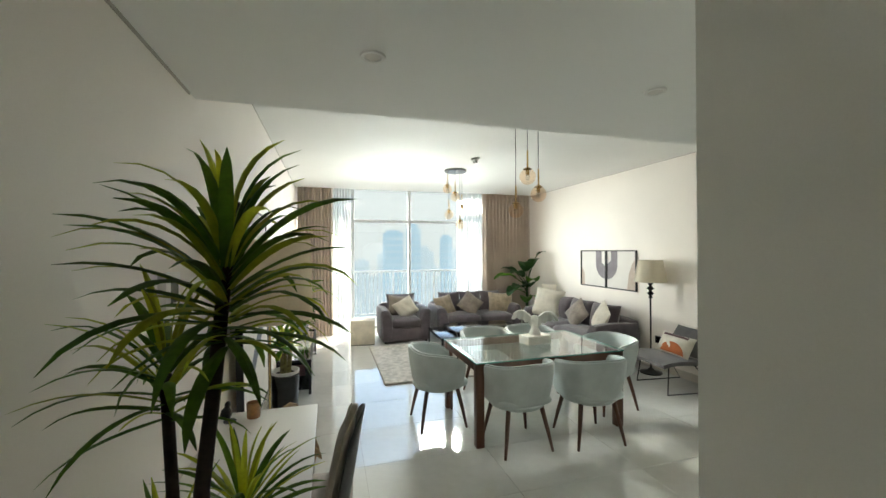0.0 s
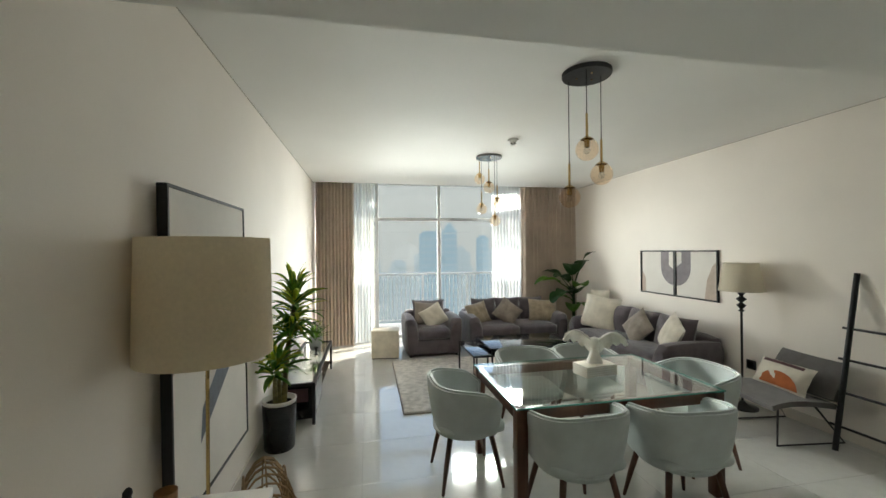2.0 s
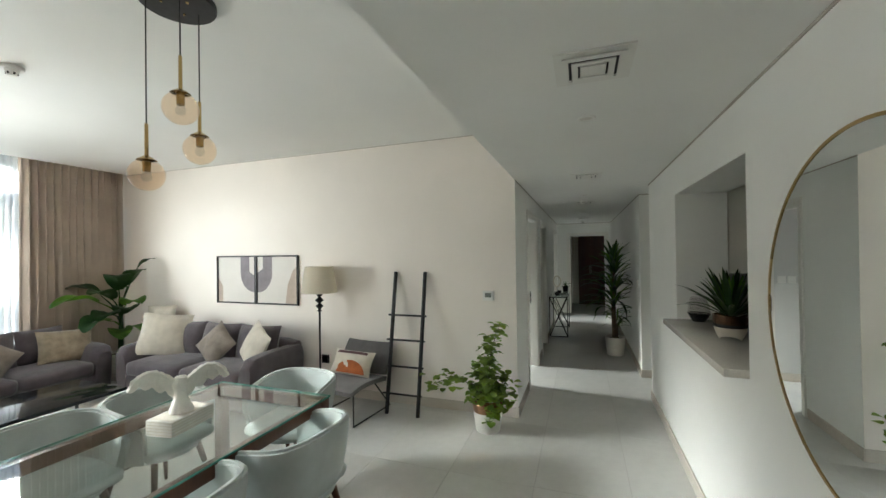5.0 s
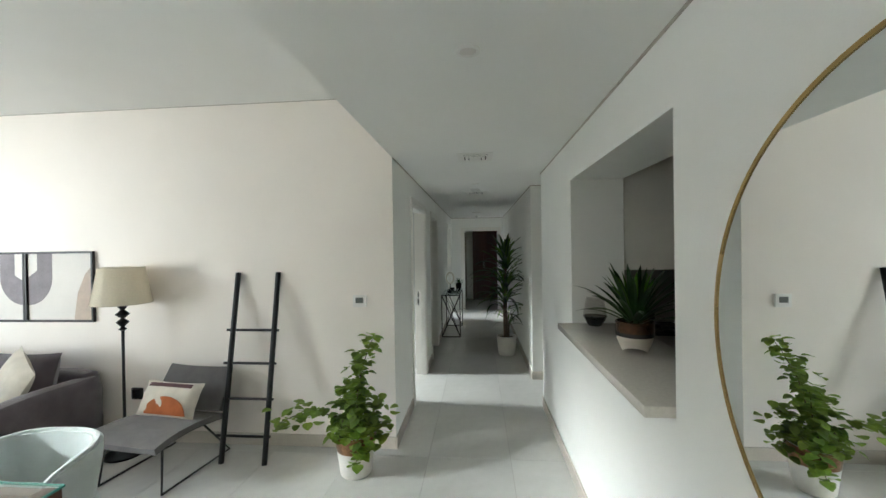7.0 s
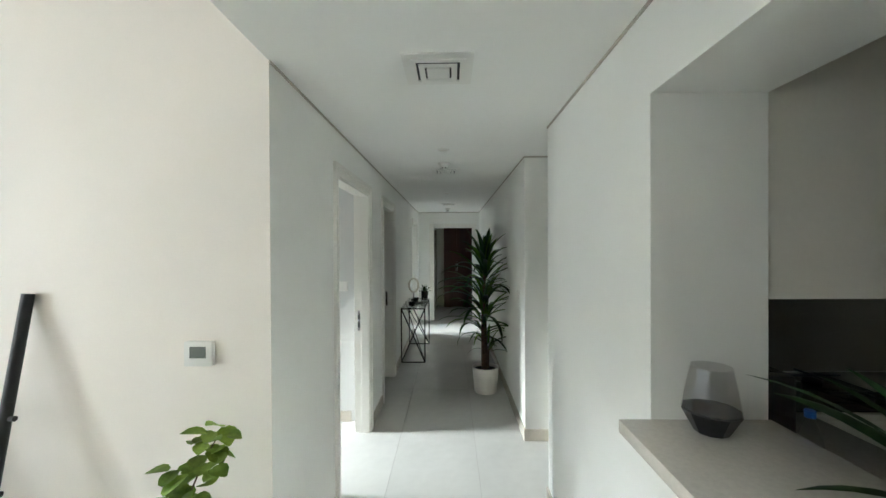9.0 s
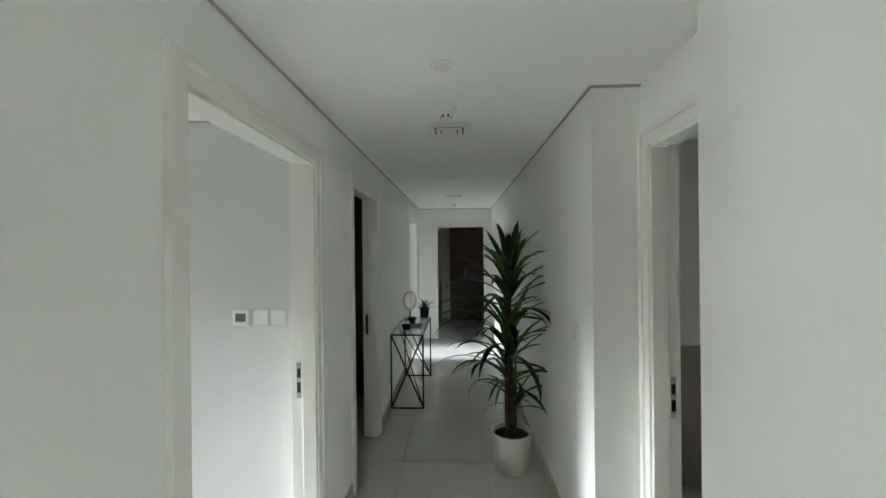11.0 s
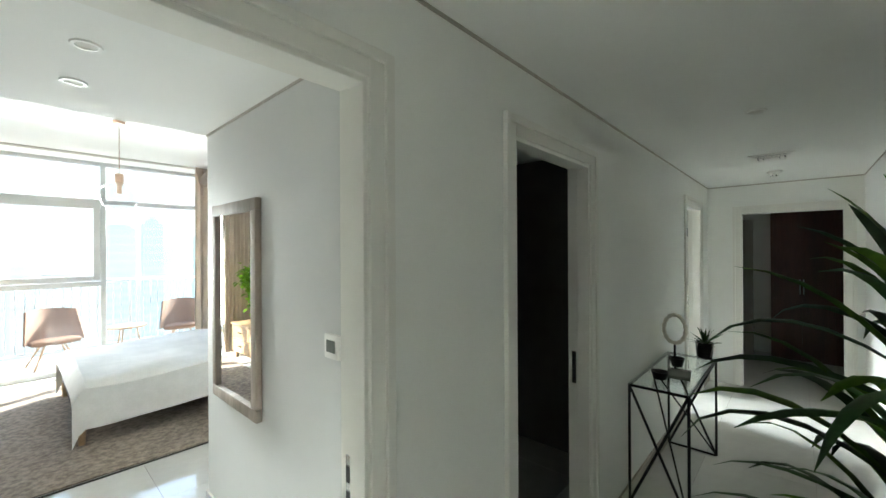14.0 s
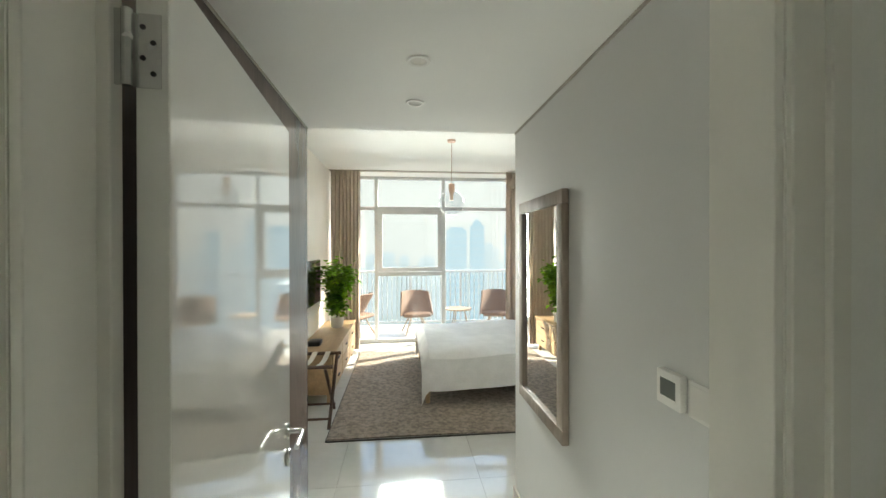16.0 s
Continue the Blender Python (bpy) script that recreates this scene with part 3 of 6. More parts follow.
d4 = door_case("door_4", *BD, 0.57, 0.69, DT, [(0.69, 1)], "white painted door frame of the bathroom")
d5 = door_case("door_5", *EO, 12.05, 12.17, 2.09, [(12.05, -1)], "white painted door frame at the corridor end", along="y")


part("hinge_jamb", box(DA[0] - 0.03, DA[0] + 0.026, YN + 0.1235, YN + 0.150, 0, DT, bevel=0.002, seg=1), M_TRIM, d1)


def strike(parent, x, y, z, s):
    part("strike_plate", bx(bmesh.new(), x, x + s * 0.003, y - 0.012, y + 0.012, z - 0.09, z + 0.09, bevel=0.001, seg=1), M_CHROME, parent, "steel strike plate")
    part("strike_recess", box(x + s * 0.002, x + s * 0.005, y - 0.008, y + 0.008, z - 0.06, z - 0.01), M_BLACK, parent)
    part("strike_recess", box(x + s * 0.002, x + s * 0.005, y - 0.008, y + 0.008, z + 0.015, z + 0.06), M_BLACK, parent)


strike(d1, DA[1] - 0.008, YN + 0.09, 1.0, -1)
strike(d2, DB[1] - 0.008, YN + 0.09, 1.0, -1)
strike(d4, BD[1] - 0.008, 0.60, 1.0, -1)

# ---- windows ----
def window_grid(name, xs, transom, label, yw=YWIN, top=H2):
    w = thing(name, label=label, category="window", kind="structure")
    y0, y1 = yw - 0.04, yw + 0.06
    for x in xs:
        part("mullion", box(x - 0.03, x + 0.03, y0, y1, 0.0, top, bevel=0.003, seg=1), M_ALU, w)
    for a, b in zip(xs, xs[1:]):
        for z0, z1 in ((0.0, 0.06), (transom - 0.03, transom + 0.03), (top - 0.05, top)):
            part("rail", box(a + 0.03, b - 0.03, y0 + 0.004, y1 - 0.004, z0, z1, bevel=0.003, seg=1), M_ALU, w)
        for z0, z1 in ((0.06, transom - 0.03), (transom + 0.03, top - 0.05)):
            p = part("pane", box(a + 0.03, b - 0.03, yw, yw + 0.006, z0, z1), M_GLASS, w, "clear window glass", smooth=False)
            p.visible_shadow = False
    return w


w1 = window_grid("window_1", [XW + 0.03, 0.925, 2.16, 3.395, 4.63], 2.33, "tall grey aluminium window onto the balcony", top=ZREC)
for p in [(0.80, 0.89), (0.03, 0.12)]:
    part("door_stile", box(*p, YWIN - 0.05, YWIN + 0.03, 0.06, 2.2, bevel=0.003, seg=1), M_TRIM, w1, "white balcony door stile")
part("door_rail", box(0.12, 0.80, YWIN - 0.05, YWIN + 0.03, 2.11, 2.2, bevel=0.003, seg=1), M_TRIM, w1)
part("door_rail", box(0.12, 0.80, YWIN - 0.05, YWIN + 0.03, 0.06, 0.16, bevel=0.003, seg=1), M_TRIM, w1)
w2 = window_grid("window_2", [5.13, 5.80, 6.99, 8.20, 9.0], 2.36, "tall grey aluminium bedroom window onto the balcony")
for p in [(5.835, 5.905, 1.25, 2.33), (6.885, 6.955, 1.25, 2.33), (5.905, 6.885, 2.26, 2.33), (5.905, 6.885, 1.25, 1.32)]:
    part("sash_bar", box(p[0], p[1], YWIN - 0.06, YWIN + 0.02, p[2], p[3], bevel=0.003, seg=1), M_ALU, w2)
part("rail", box(5.83, 6.96, YWIN - 0.036, YWIN + 0.056, 1.17, 1.24, bevel=0.003, seg=1), M_ALU, w2)
hb = rod([(6.36, YWIN - 0.06, 1.33), (6.36, YWIN - 0.10, 1.35), (6.52, YWIN - 0.10, 1.34)], 0.008, 8)
part("sash_handle", hb, M_CHROME, w2, "steel window handle")
w3 = window_grid("window_3", [10.53, 11.47], 2.0, "tall window of the sunny room", 4.62, H1)

# ---- balcony and distance ----
solo("balcony_floor", box(-3, 14, 8.9, 10.4, -0.14, -0.02), M_BALCONY, "beige tiled balcony floor", "balcony floor", "structure", smooth=False)
rail = thing("balcony_railing", label="thin grey metal balcony railing", category="railing")
part("top_rail", box(-3, 14, 10.2, 10.25, 1.13, 1.18, bevel=0.006), M_ALU, rail)
part("bottom_rail", box(-3, 14, 10.21, 10.24, 0.06, 0.09), M_ALU, rail)
bal = bmesh.new()
bx(bal, -0.008, 0.008, -0.008, 0.008, 0.09, 1.13)
b0 = part("baluster", bal, M_ALU, rail)
b0.location = (-1.0, 10.225, 0)
for i in range(1, 120):
    o = b0.copy()
    scene.collection.objects.link(o)
    o.location.x = -1.0 + 0.105 * i
for i in range(12):
    part("post", box(-1.3 + 1.1 * i, -1.26 + 1.1 * i, 10.2, 10.25, -0.02, 1.14), M_ALU, rail)
solo("ground", box(-2500, 2500, 60, 3500, -62, -60), M_HAZE3, "city ground far below, haze put into its glowing colour", "ground", "structure", smooth=False)


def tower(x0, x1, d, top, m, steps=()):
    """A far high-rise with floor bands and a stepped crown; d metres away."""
    t = thing("far_tower", label="distant high-rise tower, pale blue haze put into its glowing colour", category="tower", group="skyline")
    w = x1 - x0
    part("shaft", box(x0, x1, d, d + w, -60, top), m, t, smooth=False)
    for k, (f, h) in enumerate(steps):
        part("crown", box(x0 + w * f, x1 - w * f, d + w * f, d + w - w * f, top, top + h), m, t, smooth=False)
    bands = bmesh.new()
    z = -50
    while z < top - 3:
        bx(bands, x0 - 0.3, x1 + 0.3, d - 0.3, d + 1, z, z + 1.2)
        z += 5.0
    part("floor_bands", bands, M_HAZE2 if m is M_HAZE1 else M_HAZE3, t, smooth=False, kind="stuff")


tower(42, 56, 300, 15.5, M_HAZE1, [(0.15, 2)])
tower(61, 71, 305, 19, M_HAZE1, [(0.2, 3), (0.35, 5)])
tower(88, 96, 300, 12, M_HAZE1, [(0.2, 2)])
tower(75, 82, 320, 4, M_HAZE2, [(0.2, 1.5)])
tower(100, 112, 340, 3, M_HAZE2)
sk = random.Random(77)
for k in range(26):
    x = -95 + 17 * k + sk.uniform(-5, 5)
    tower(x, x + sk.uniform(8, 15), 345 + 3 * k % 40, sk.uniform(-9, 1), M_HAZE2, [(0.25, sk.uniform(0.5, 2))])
# Glowing sheet that takes the place of the bright low sky.
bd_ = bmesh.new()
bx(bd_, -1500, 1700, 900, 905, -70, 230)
solo("backdrop", bd_, M_HAZE4, "glowing backdrop in place of bright hazy sky over the distant city", "backdrop", "structure", smooth=False)
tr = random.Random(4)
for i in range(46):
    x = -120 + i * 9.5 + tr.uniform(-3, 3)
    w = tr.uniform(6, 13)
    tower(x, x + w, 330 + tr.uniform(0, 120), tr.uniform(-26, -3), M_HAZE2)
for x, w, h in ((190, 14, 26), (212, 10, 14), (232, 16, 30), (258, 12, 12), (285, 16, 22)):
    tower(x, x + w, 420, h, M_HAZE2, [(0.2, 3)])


# ---- living room: seating ----
def dining_chair(loc, rz):
    c = thing("dining_chair", loc, rz, "pale sage fabric tub chair with dark wooden legs", "chair", "chairs round the dining table")
    # the shell wraps the back and both sides; the chair faces +y
    A = radians(128)

    def ring(u):
        a = -math.pi / 2 + (2 * u - 1) * A
        k = abs(2 * u - 1)
        return a, k

    def shell(u, v):
        a, k = ring(u)
        top = 0.755 - 0.085 * k ** 2.2 - 0.05 * max(0, k - 0.8) / 0.2
        z = 0.375 + (top - 0.375) * v
        flare = 0.80 + 0.20 * min(1, v * 1.25) ** 0.6
        rx, ry = 0.305 * flare, 0.29 * flare
        if k > 0.72:
            ry *= 1 - 0.05 * (k - 0.72)
        sq = 1 / max(abs(math.cos(a)) ** 3 + abs(math.sin(a)) ** 3, 1e-6) ** (1 / 3)
        return (rx * math.cos(a) * sq, ry * math.sin(a) * sq + 0.015, z)
    bm = solid(grid(shell, 40, 9), 0.042)
    bmesh.ops.bevel(bm, geom=[e for e in bm.edges if len(e.link_faces) == 2 and e.calc_face_angle(0) > 1.0], offset=0.014, segments=2, affect="EDGES")
    part("backrest", bm, M_SAGE, c)
    bm = soft(-0.235, 0.235, -0.22, 0.245, 0.385, 0.475, 0.05, 0.015, 8)
    part("seat", bm, M_SAGE, c)
    bm = lathe([(0, 0.345), (0.19, 0.345), (0.235, 0.365), (0.25, 0.395), (0.24, 0.40), (0, 0.40)], 28)
    part("seat_pan", bm, M_SAGE, c)
    for sx in (-1, 1):
        for sy in (-1, 1):
            part("leg", rod([(sx * 0.155, sy * 0.15, 0.37), (sx * 0.19, sy * 0.19, 0.18), (sx * 0.222, sy * 0.222, 0.0)], [0.021, 0.018, 0.011], 10), M_WALNUT, c, "dark tapered wooden leg")
    return c


ch = dining_chair((1.46, 3.90, 0), -89)
for p in [(2.0, 3.27, 2), (2.675, 3.195, -5), (2.20, 4.40, 176), (2.78, 4.40, 184), (3.30, 3.73, 93)]:
    copy_thing(ch, pose(p[0], p[1], 0, 0, 0, p[2]))

tb = thing("dining_table", (0, 0, 0), 0, "dark walnut dining table with a clear glass top", "table")
TX0, TX1, TY0, TY1, TZ = 1.625, 3.135, 3.265, 4.235, 0.73
for x in (TX0 + 0.04, TX1 - 0.04):
    for y in (TY0 + 0.04, TY1 - 0.04):
        part("leg", box(x - 0.036, x + 0.036, y - 0.036, y + 0.036, 0, TZ - 0.012, bevel=0.004), M_WALNUT, tb)
for y in (TY0 + 0.035, TY1 - 0.035):
    part("apron", box(TX0 + 0.078, TX1 - 0.078, y - 0.025, y + 0.025, TZ - 0.085, TZ - 0.013, bevel=0.003), M_WALNUT, tb)
for x in (TX0 + 0.035, TX1 - 0.035):
    part("apron", box(x - 0.025, x + 0.025, TY0 + 0.078, TY1 - 0.078, TZ - 0.085, TZ - 0.013, bevel=0.003), M_WALNUT, tb)
part("glass_top", box(TX0 + 0.004, TX1 - 0.004, TY0 + 0.004, TY1 - 0.004, TZ - 0.012, TZ, bevel=0.001, seg=1), M_TOPGLASS, tb, "clear greenish glass top", smooth=False)
for p in [(TX0 - 0.002, TX1 + 0.002, TY0 - 0.002, TY0 + 0.002), (TX0 - 0.002, TX1 + 0.002, TY1 - 0.002, TY1 + 0.002), (TX0 - 0.002, TX0 + 0.002, TY0 + 0.003, TY1 - 0.003), (TX1 - 0.002, TX1 + 0.002, TY0 + 0.003, TY1 - 0.003)]:
    part("glass_edge", box(*p, TZ - 0.011, TZ - 0.001), M_GLASSEDGE, tb, "green polished glass edge", smooth=False)

# tray with a winged sculpture on the table
tray = thing("planter_tray", (2.475, 3.78, TZ), 8, "white textured rectangular tray box on the table", "tray")
part("body", box(-0.14, 0.14, -0.085, 0.085, 0.0, 0.085, bevel=0.006), M_BRIGHTPLASTER, tray)
part("rim", solid(grid(lambda u, v: ((2 * u - 1) * 0.125, (2 * v - 1) * 0.07, 0.0865), 2, 2), 0.002), M_CREAM, tray)
for k in range(5):
    part("groove", box(-0.141, 0.141, -0.0865, 0.0865, 0.012 + 0.016 * k, 0.015 + 0.016 * k), M_CREAM, tray)


def winged_sculpture():
    bm = lathe([(0, 0), (0.062, 0.0), (0.058, 0.02), (0.036, 0.07), (0.03, 0.105), (0.04, 0.14), (0.042, 0.165), (0.028, 0.19), (0, 0.20)], 20)
    rs = random.Random(3)
    for s in (-1, 1):
        def wing(u, v, s=s):
            chord = 0.05 + 0.055 * math.sin(math.pi * min(1.0, 0.25 + 0.75 * u)) + 0.012 * math.sin(22 * u) * v
            z = 0.175 + 0.085 * math.sin(2.3 * u) - 0.03 * u * u - chord * v
            return (s * (0.015 + 0.205 * u + 0.02 * v * u), 0.035 * (v - 0.4) + 0.02 * math.sin(3 * u), z)
        w = solid(grid(wing, 22, 7), 0.018)
        me = bpy.data.meshes.new("tmp")
        w.to_mesh(me)
        w.free()
        bm.from_mesh(me)
        bpy.data.meshes.remove(me)
    bmesh.ops.recalc_face_normals(bm, faces=bm.faces)
    for v in bm.verts:
        v.co += Vector((rs.uniform(-1, 1), rs.uniform(-1, 1), rs.uniform(-1, 1))) * 0.003
    ob = solo("winged_sculpture", bm, M_BRIGHTPLASTER, "white ceramic winged sculpture standing in the tray", "sculpture")
    ob.matrix_basis = pose(2.475, 3.78, TZ + 0.088, 0, 0, -35)


winged_sculpture()


# ---- sofas ----
def sofa(name, loc, rz, w, d, label, seats, backs, group="sofa set"):
    """Faces -y; origin at the middle of its front edge on the floor."""
    s = thing(name, loc, rz, label, "sofa" if name == "sofa" else "armchair", group)
    ar = 0.22
    part("base", soft(-w / 2 + 0.02, w / 2 - 0.02, 0.03, d - 0.02, 0.03, 0.30, 0.05, 0.01), M_SOFA, s)
    n = seats
    sw = (w - 2 * ar + 0.04) / n
    for i in range(n):
        x = -w / 2 + ar - 0.02 + sw * i
        part("seat_cushion", soft(x + 0.004, x + sw - 0.004, 0.0, d - 0.24, 0.27, 0.445, 0.06, 0.025), M_SOFA, s)
    for sx in (-1, 1):
        def arm(u, v, sx=sx):
            y = 0.02 + (d - 0.06) * u
            a = math.pi * 2 * v
            h = 0.60 + 0.03 * u + 0.012 * math.sin(5 * u)
            x = sx * (w / 2 - ar / 2 - 0.01) + (ar / 2) * math.copysign(abs(math.cos(a)) ** 0.55, math.cos(a)) * (1 + 0.05 * math.sin(3 * u)) + sx * 0.035 * (math.sin(a) > 0) * math.sin(a)
            z = 0.31 + (h - 0.31) * math.copysign(abs(math.sin(a)) ** 0.6, math.sin(a))
            e = min(u, 1 - u) * 10
            k = 1 if e >= 1 else math.sqrt(max(0, 1 - (1 - e) ** 2)) * 0.25 + 0.75
            cx = sx * (w / 2 - ar / 2 - 0.01)
            return (cx + (x - cx) * k, y, 0.32 + (z - 0.32) * k)
        bm = bmesh.new()
        nu, nv = 16, 20
        vs = [[bm.verts.new(arm(i / nu, j / nv)) for j in range(nv)] for i in range(nu + 1)]
        for i in range(nu):
            for j in range(nv):
                bm.faces.new((vs[i][j], vs[i + 1][j], vs[i + 1][(j + 1) % nv], vs[i][(j + 1) % nv]))
        bm.faces.new(vs[0]), bm.faces.new(list(reversed(vs[-1])))
        bmesh.ops.recalc_face_normals(bm, faces=bm.faces)
        part("arm", bm, M_SOFA, s)
    part("back_frame", soft(-w / 2 + 0.05, w / 2 - 0.05, d - 0.22, d, 0.05, 0.66, 0.08, 0.01), M_SOFA, s)
    bw = (w - 2 * ar + 0.06) / backs
    for i in range(backs):
        x = -w / 2 + ar - 0.03 + bw * (i + 0.5)
        part("back_cushion", cushion(bw * 1.04, 0.44, 0.24, m=pose(x, d - 0.30, 0.63, -14, 0, 2 * (-1) ** i)), M_SOFA, s)
    for x in (-w / 2 + 0.09, w / 2 - 0.09):
        for y in (0.09, d - 0.09):
            part("foot", lathe([(0, 0), (0.02, 0), (0.025, 0.04), (0, 0.04)], 12, at=(x, y, 0)), M_BLACK, s)
    return s


sofa("armchair", (1.79, 7.16, 0), 0, 0.94, 0.92, "mauve-grey upholstered tub armchair by the window", 1, 1)
sofa("sofa", (3.24, 7.12, 0), 0, 1.74, 0.95, "mauve-grey upholstered two-seat sofa before the curtain", 2, 3)
sofa("sofa", (3.98, 5.90, 0), -90, 2.14, 0.88, "mauve-grey upholstered long sofa along the wall", 2, 3)


def pillow(x, y, z, w, h, tilt, turn, m, label, roll=0):
    return tagged(solo_at("throw_pillow", cushion(w, h, 0.16), m, label, "pillow", pose(x, y, z, 0, 0, turn) @ pose(0, 0, 0, tilt, 0, 0) @ pose(0, 0, 0, 0, roll, 0)), group="pillows on the sofas")


def solo_at(name, bm, m, label, category, mtx, kind="", group=""):
    ob = solo(name, bm, m, label, category, kind, group)
    ob.matrix_basis = mtx
    return ob


pillow(1.72, 7.62, 0.63, 0.42, 0.40, -22, 4, M_TAUPE, "mauve-beige square pillow on the armchair", 6)
pillow(1.83, 7.50, 0.60, 0.40, 0.38, -26, -6, M_CREAM, "cream square pillow on the armchair", -30)
pillow(2.62, 7.56, 0.61, 0.42, 0.38, -24, 14, M_GOLDCUSH, "crumpled satin sand pillow on the sofa", -10)
pillow(3.14, 7.50, 0.62, 0.42, 0.42, -26, 0, M_TAUPE, "taupe square pillow set on its corner", 42)
pillow(3.80, 7.50, 0.63, 0.52, 0.40, -24, -8, M_GOLDCUSH, "satin sand pillow on the sofa", 4)
pillow(4.36, 6.62, 0.70, 0.56, 0.54, -22, -50, M_CREAM, "large cream pillow with tasselled edges", 8)
pillow(4.40, 5.80, 0.62, 0.42, 0.42, -24, -86, M_TAUPE, "taupe square pillow set on its corner", 40)
pillow(4.40, 5.20, 0.64, 0.50, 0.46, -22, -112, M_CREAM, "cream pillow leaning on the sofa arm", 20)
pillow(4.66, 7.10, 0.82, 0.36, 0.38, -8, -60, M_CREAM, "small cream pillow on the sofa back", 0)

# ---- small box table, rug, coffee tables ----
st = thing("side_table", (1.02, 7.40, 0), -6, "cream box side table on the floor", "side table")
part("body", box(-0.215, 0.215, -0.16, 0.16, 0.012, 0.44, bevel=0.006), mat("travertine", (0.74, 0.67, 0.55), 0.6, scale=6, vary=0.08, bump=0.2, bscale=60), st)
part("plinth", box(-0.205, 0.205, -0.15, 0.15, 0, 0.012), M_BLACK, st)


def rug(name, x0, x1, y0, y1, m, label, edge=None):
    bm = grid(lambda u, v: (x0 + (x1 - x0) * u, y0 + (y1 - y0) * v + 0.006 * math.sin(9 * u), 0.012 + 0.0015 * math.sin(31 * u) * math.sin(27 * v)), 40, 40)
    solid(bm, 0.011)
    r = thing(name, label=label, category="rug")
    part("surface", bm, m, r)
    if edge:
        for p in [(x0 - 0.008, x1 + 0.008, y0 - 0.012, y0 - 0.001), (x0 - 0.012, x0 - 0.001, y0, y1)]:
            part("binding", box(*p, 0.0, 0.012, bevel=0.003, seg=1), edge, r, "dark stitched edge")


rug("rug", 1.107, 3.75, 5.07, 7.02, M_RUG, "pale grey woven rug under the coffee tables", M_TAUPE)


def coffee_table(loc, w, d, h, label, m):
    c = thing("coffee_table", loc, 0, label, "coffee table", "nested coffee tables")
    part("top", box(-w / 2, w / 2, -d / 2, d / 2, h - 0.03, h, bevel=0.004), m, c, "dark glossy top")
    for x in (-w / 2 + 0.012, w / 2 - 0.012):
        for y in (-d / 2 + 0.012, d / 2 - 0.012):
            part("leg", box(x - 0.01, x + 0.01, y - 0.01, y + 0.01, 0.0, h - 0.03), M_BLACK, c)
    for x in (-w / 2 + 0.012, w / 2 - 0.012):
        part("foot_bar", box(x - 0.01, x + 0.01, -d / 2 + 0.022, d / 2 - 0.022, 0.0, 0.02), M_BLACK, c)
    return c


M_SLATE = mat("dark_glossy_stone", (0.035, 0.04, 0.045), 0.10, scale=3, vary=0.25)
coffee_table((2.22, 6.02, 0.012), 0.44, 0.80, 0.40, "low black coffee table with a glossy dark top", M_SLATE)
coffee_table((2.80, 6.04, 0.012), 1.10, 0.74, 0.46, "larger black coffee table with a glossy dark top", M_SLATE)

# ---- wall side: floor lamp, lounge chair, ladder, art ----
fl = thing("floor_lamp", (4.66, 4.50, 0), 0, "black turned floor lamp with a cream shade", "lamp")
part("base", lathe([(0, 0), (0.14, 0), (0.14, 0.015), (0.05, 0.04), (0.02, 0.07), (0, 0.07)], 28), M_BLACK, fl)
part("pole", lathe([(0.011, 0.06), (0.011, 1.02), (0.03, 1.03), (0.012, 1.05), (0.045, 1.09), (0.012, 1.12), (0.05, 1.155), (0.014, 1.19), (0.035, 1.22), (0.012, 1.25), (0.012, 1.36)], 20), M_BLACK, fl)
part("shade", solid(lathe([(0.205, 1.245), (0.155, 1.54)], 36), 0.003), M_SHADE, fl, "cream fabric shade")
for z, r in ((1.245, 0.206), (1.54, 0.156)):
    part("shade_rim", rod([(r * math.cos(a), r * math.sin(a), z) for a in (2 * math.pi * k / 36 for k in range(37))], 0.003, 6, cap=False), M_CREAM, fl)

lc = thing("lounge_chair", (4.45, 3.98, 0), -97, "low charcoal fabric lounge chair with black wire legs", "chair")
part("seat", solid(grid(lambda u, v: ((2 * u - 1) * (0.33 - 0.03 * v), -0.36 + 0.62 * v, 0.405 - 0.05 * v + 0.02 * math.sin(math.pi * v) - 0.03 * (1 - v) ** 6), 14, 14), 0.045), M_GREYSEAT, lc)
part("backrest", solid(grid(lambda u, v: ((2 * u - 1) * (0.32 - 0.03 * v * v), 0.20 + 0.16 * v - 0.03 * (1 - (2 * u - 1) ** 2), 0.40 + 0.30 * v), 14, 10), 0.05), M_GREYSEAT, lc)
for sx in (-1, 1):
    part("leg_frame", rod([(sx * 0.24, -0.22, 0.36), (sx * 0.27, -0.26, 0.012), (sx * 0.27, 0.36, 0.012), (sx * 0.22, 0.12, 0.34)], 0.009, 8), M_BLACK, lc)
part("cross_bar", rod([(-0.24, -0.2, 0.34), (0.24, -0.2, 0.34)], 0.008, 8), M_BLACK, lc)
part("cross_bar", rod([(-0.22, 0.12, 0.335), (0.22, 0.12, 0.335)], 0.008, 8), M_BLACK, lc)
lp = thing("lumbar_pillow", (4.55, 4.0, 0.505), -97, "cream oblong pillow with a rust orange half moon", "pillow")
pm = pose(0, 0, 0, -28, 0, 0)
part("cover", cushion(0.54, 0.27, 0.15, m=pm), M_CREAM, lp)


def moon(u, v):
    a = math.pi * u
    x, z = 0.19 * math.cos(a), -0.115 + 0.13 * math.sin(a) * v
    k = max(0, (1 - (x / 0.27) ** 2) * (1 - (z / 0.135) ** 2))
    return pm @ Vector((x + 0.03, -(0.075 * k ** 0.42 + 0.003), z))


part("half_moon", grid(moon, 24, 8), M_ORANGE, lp, "rust orange half moon")
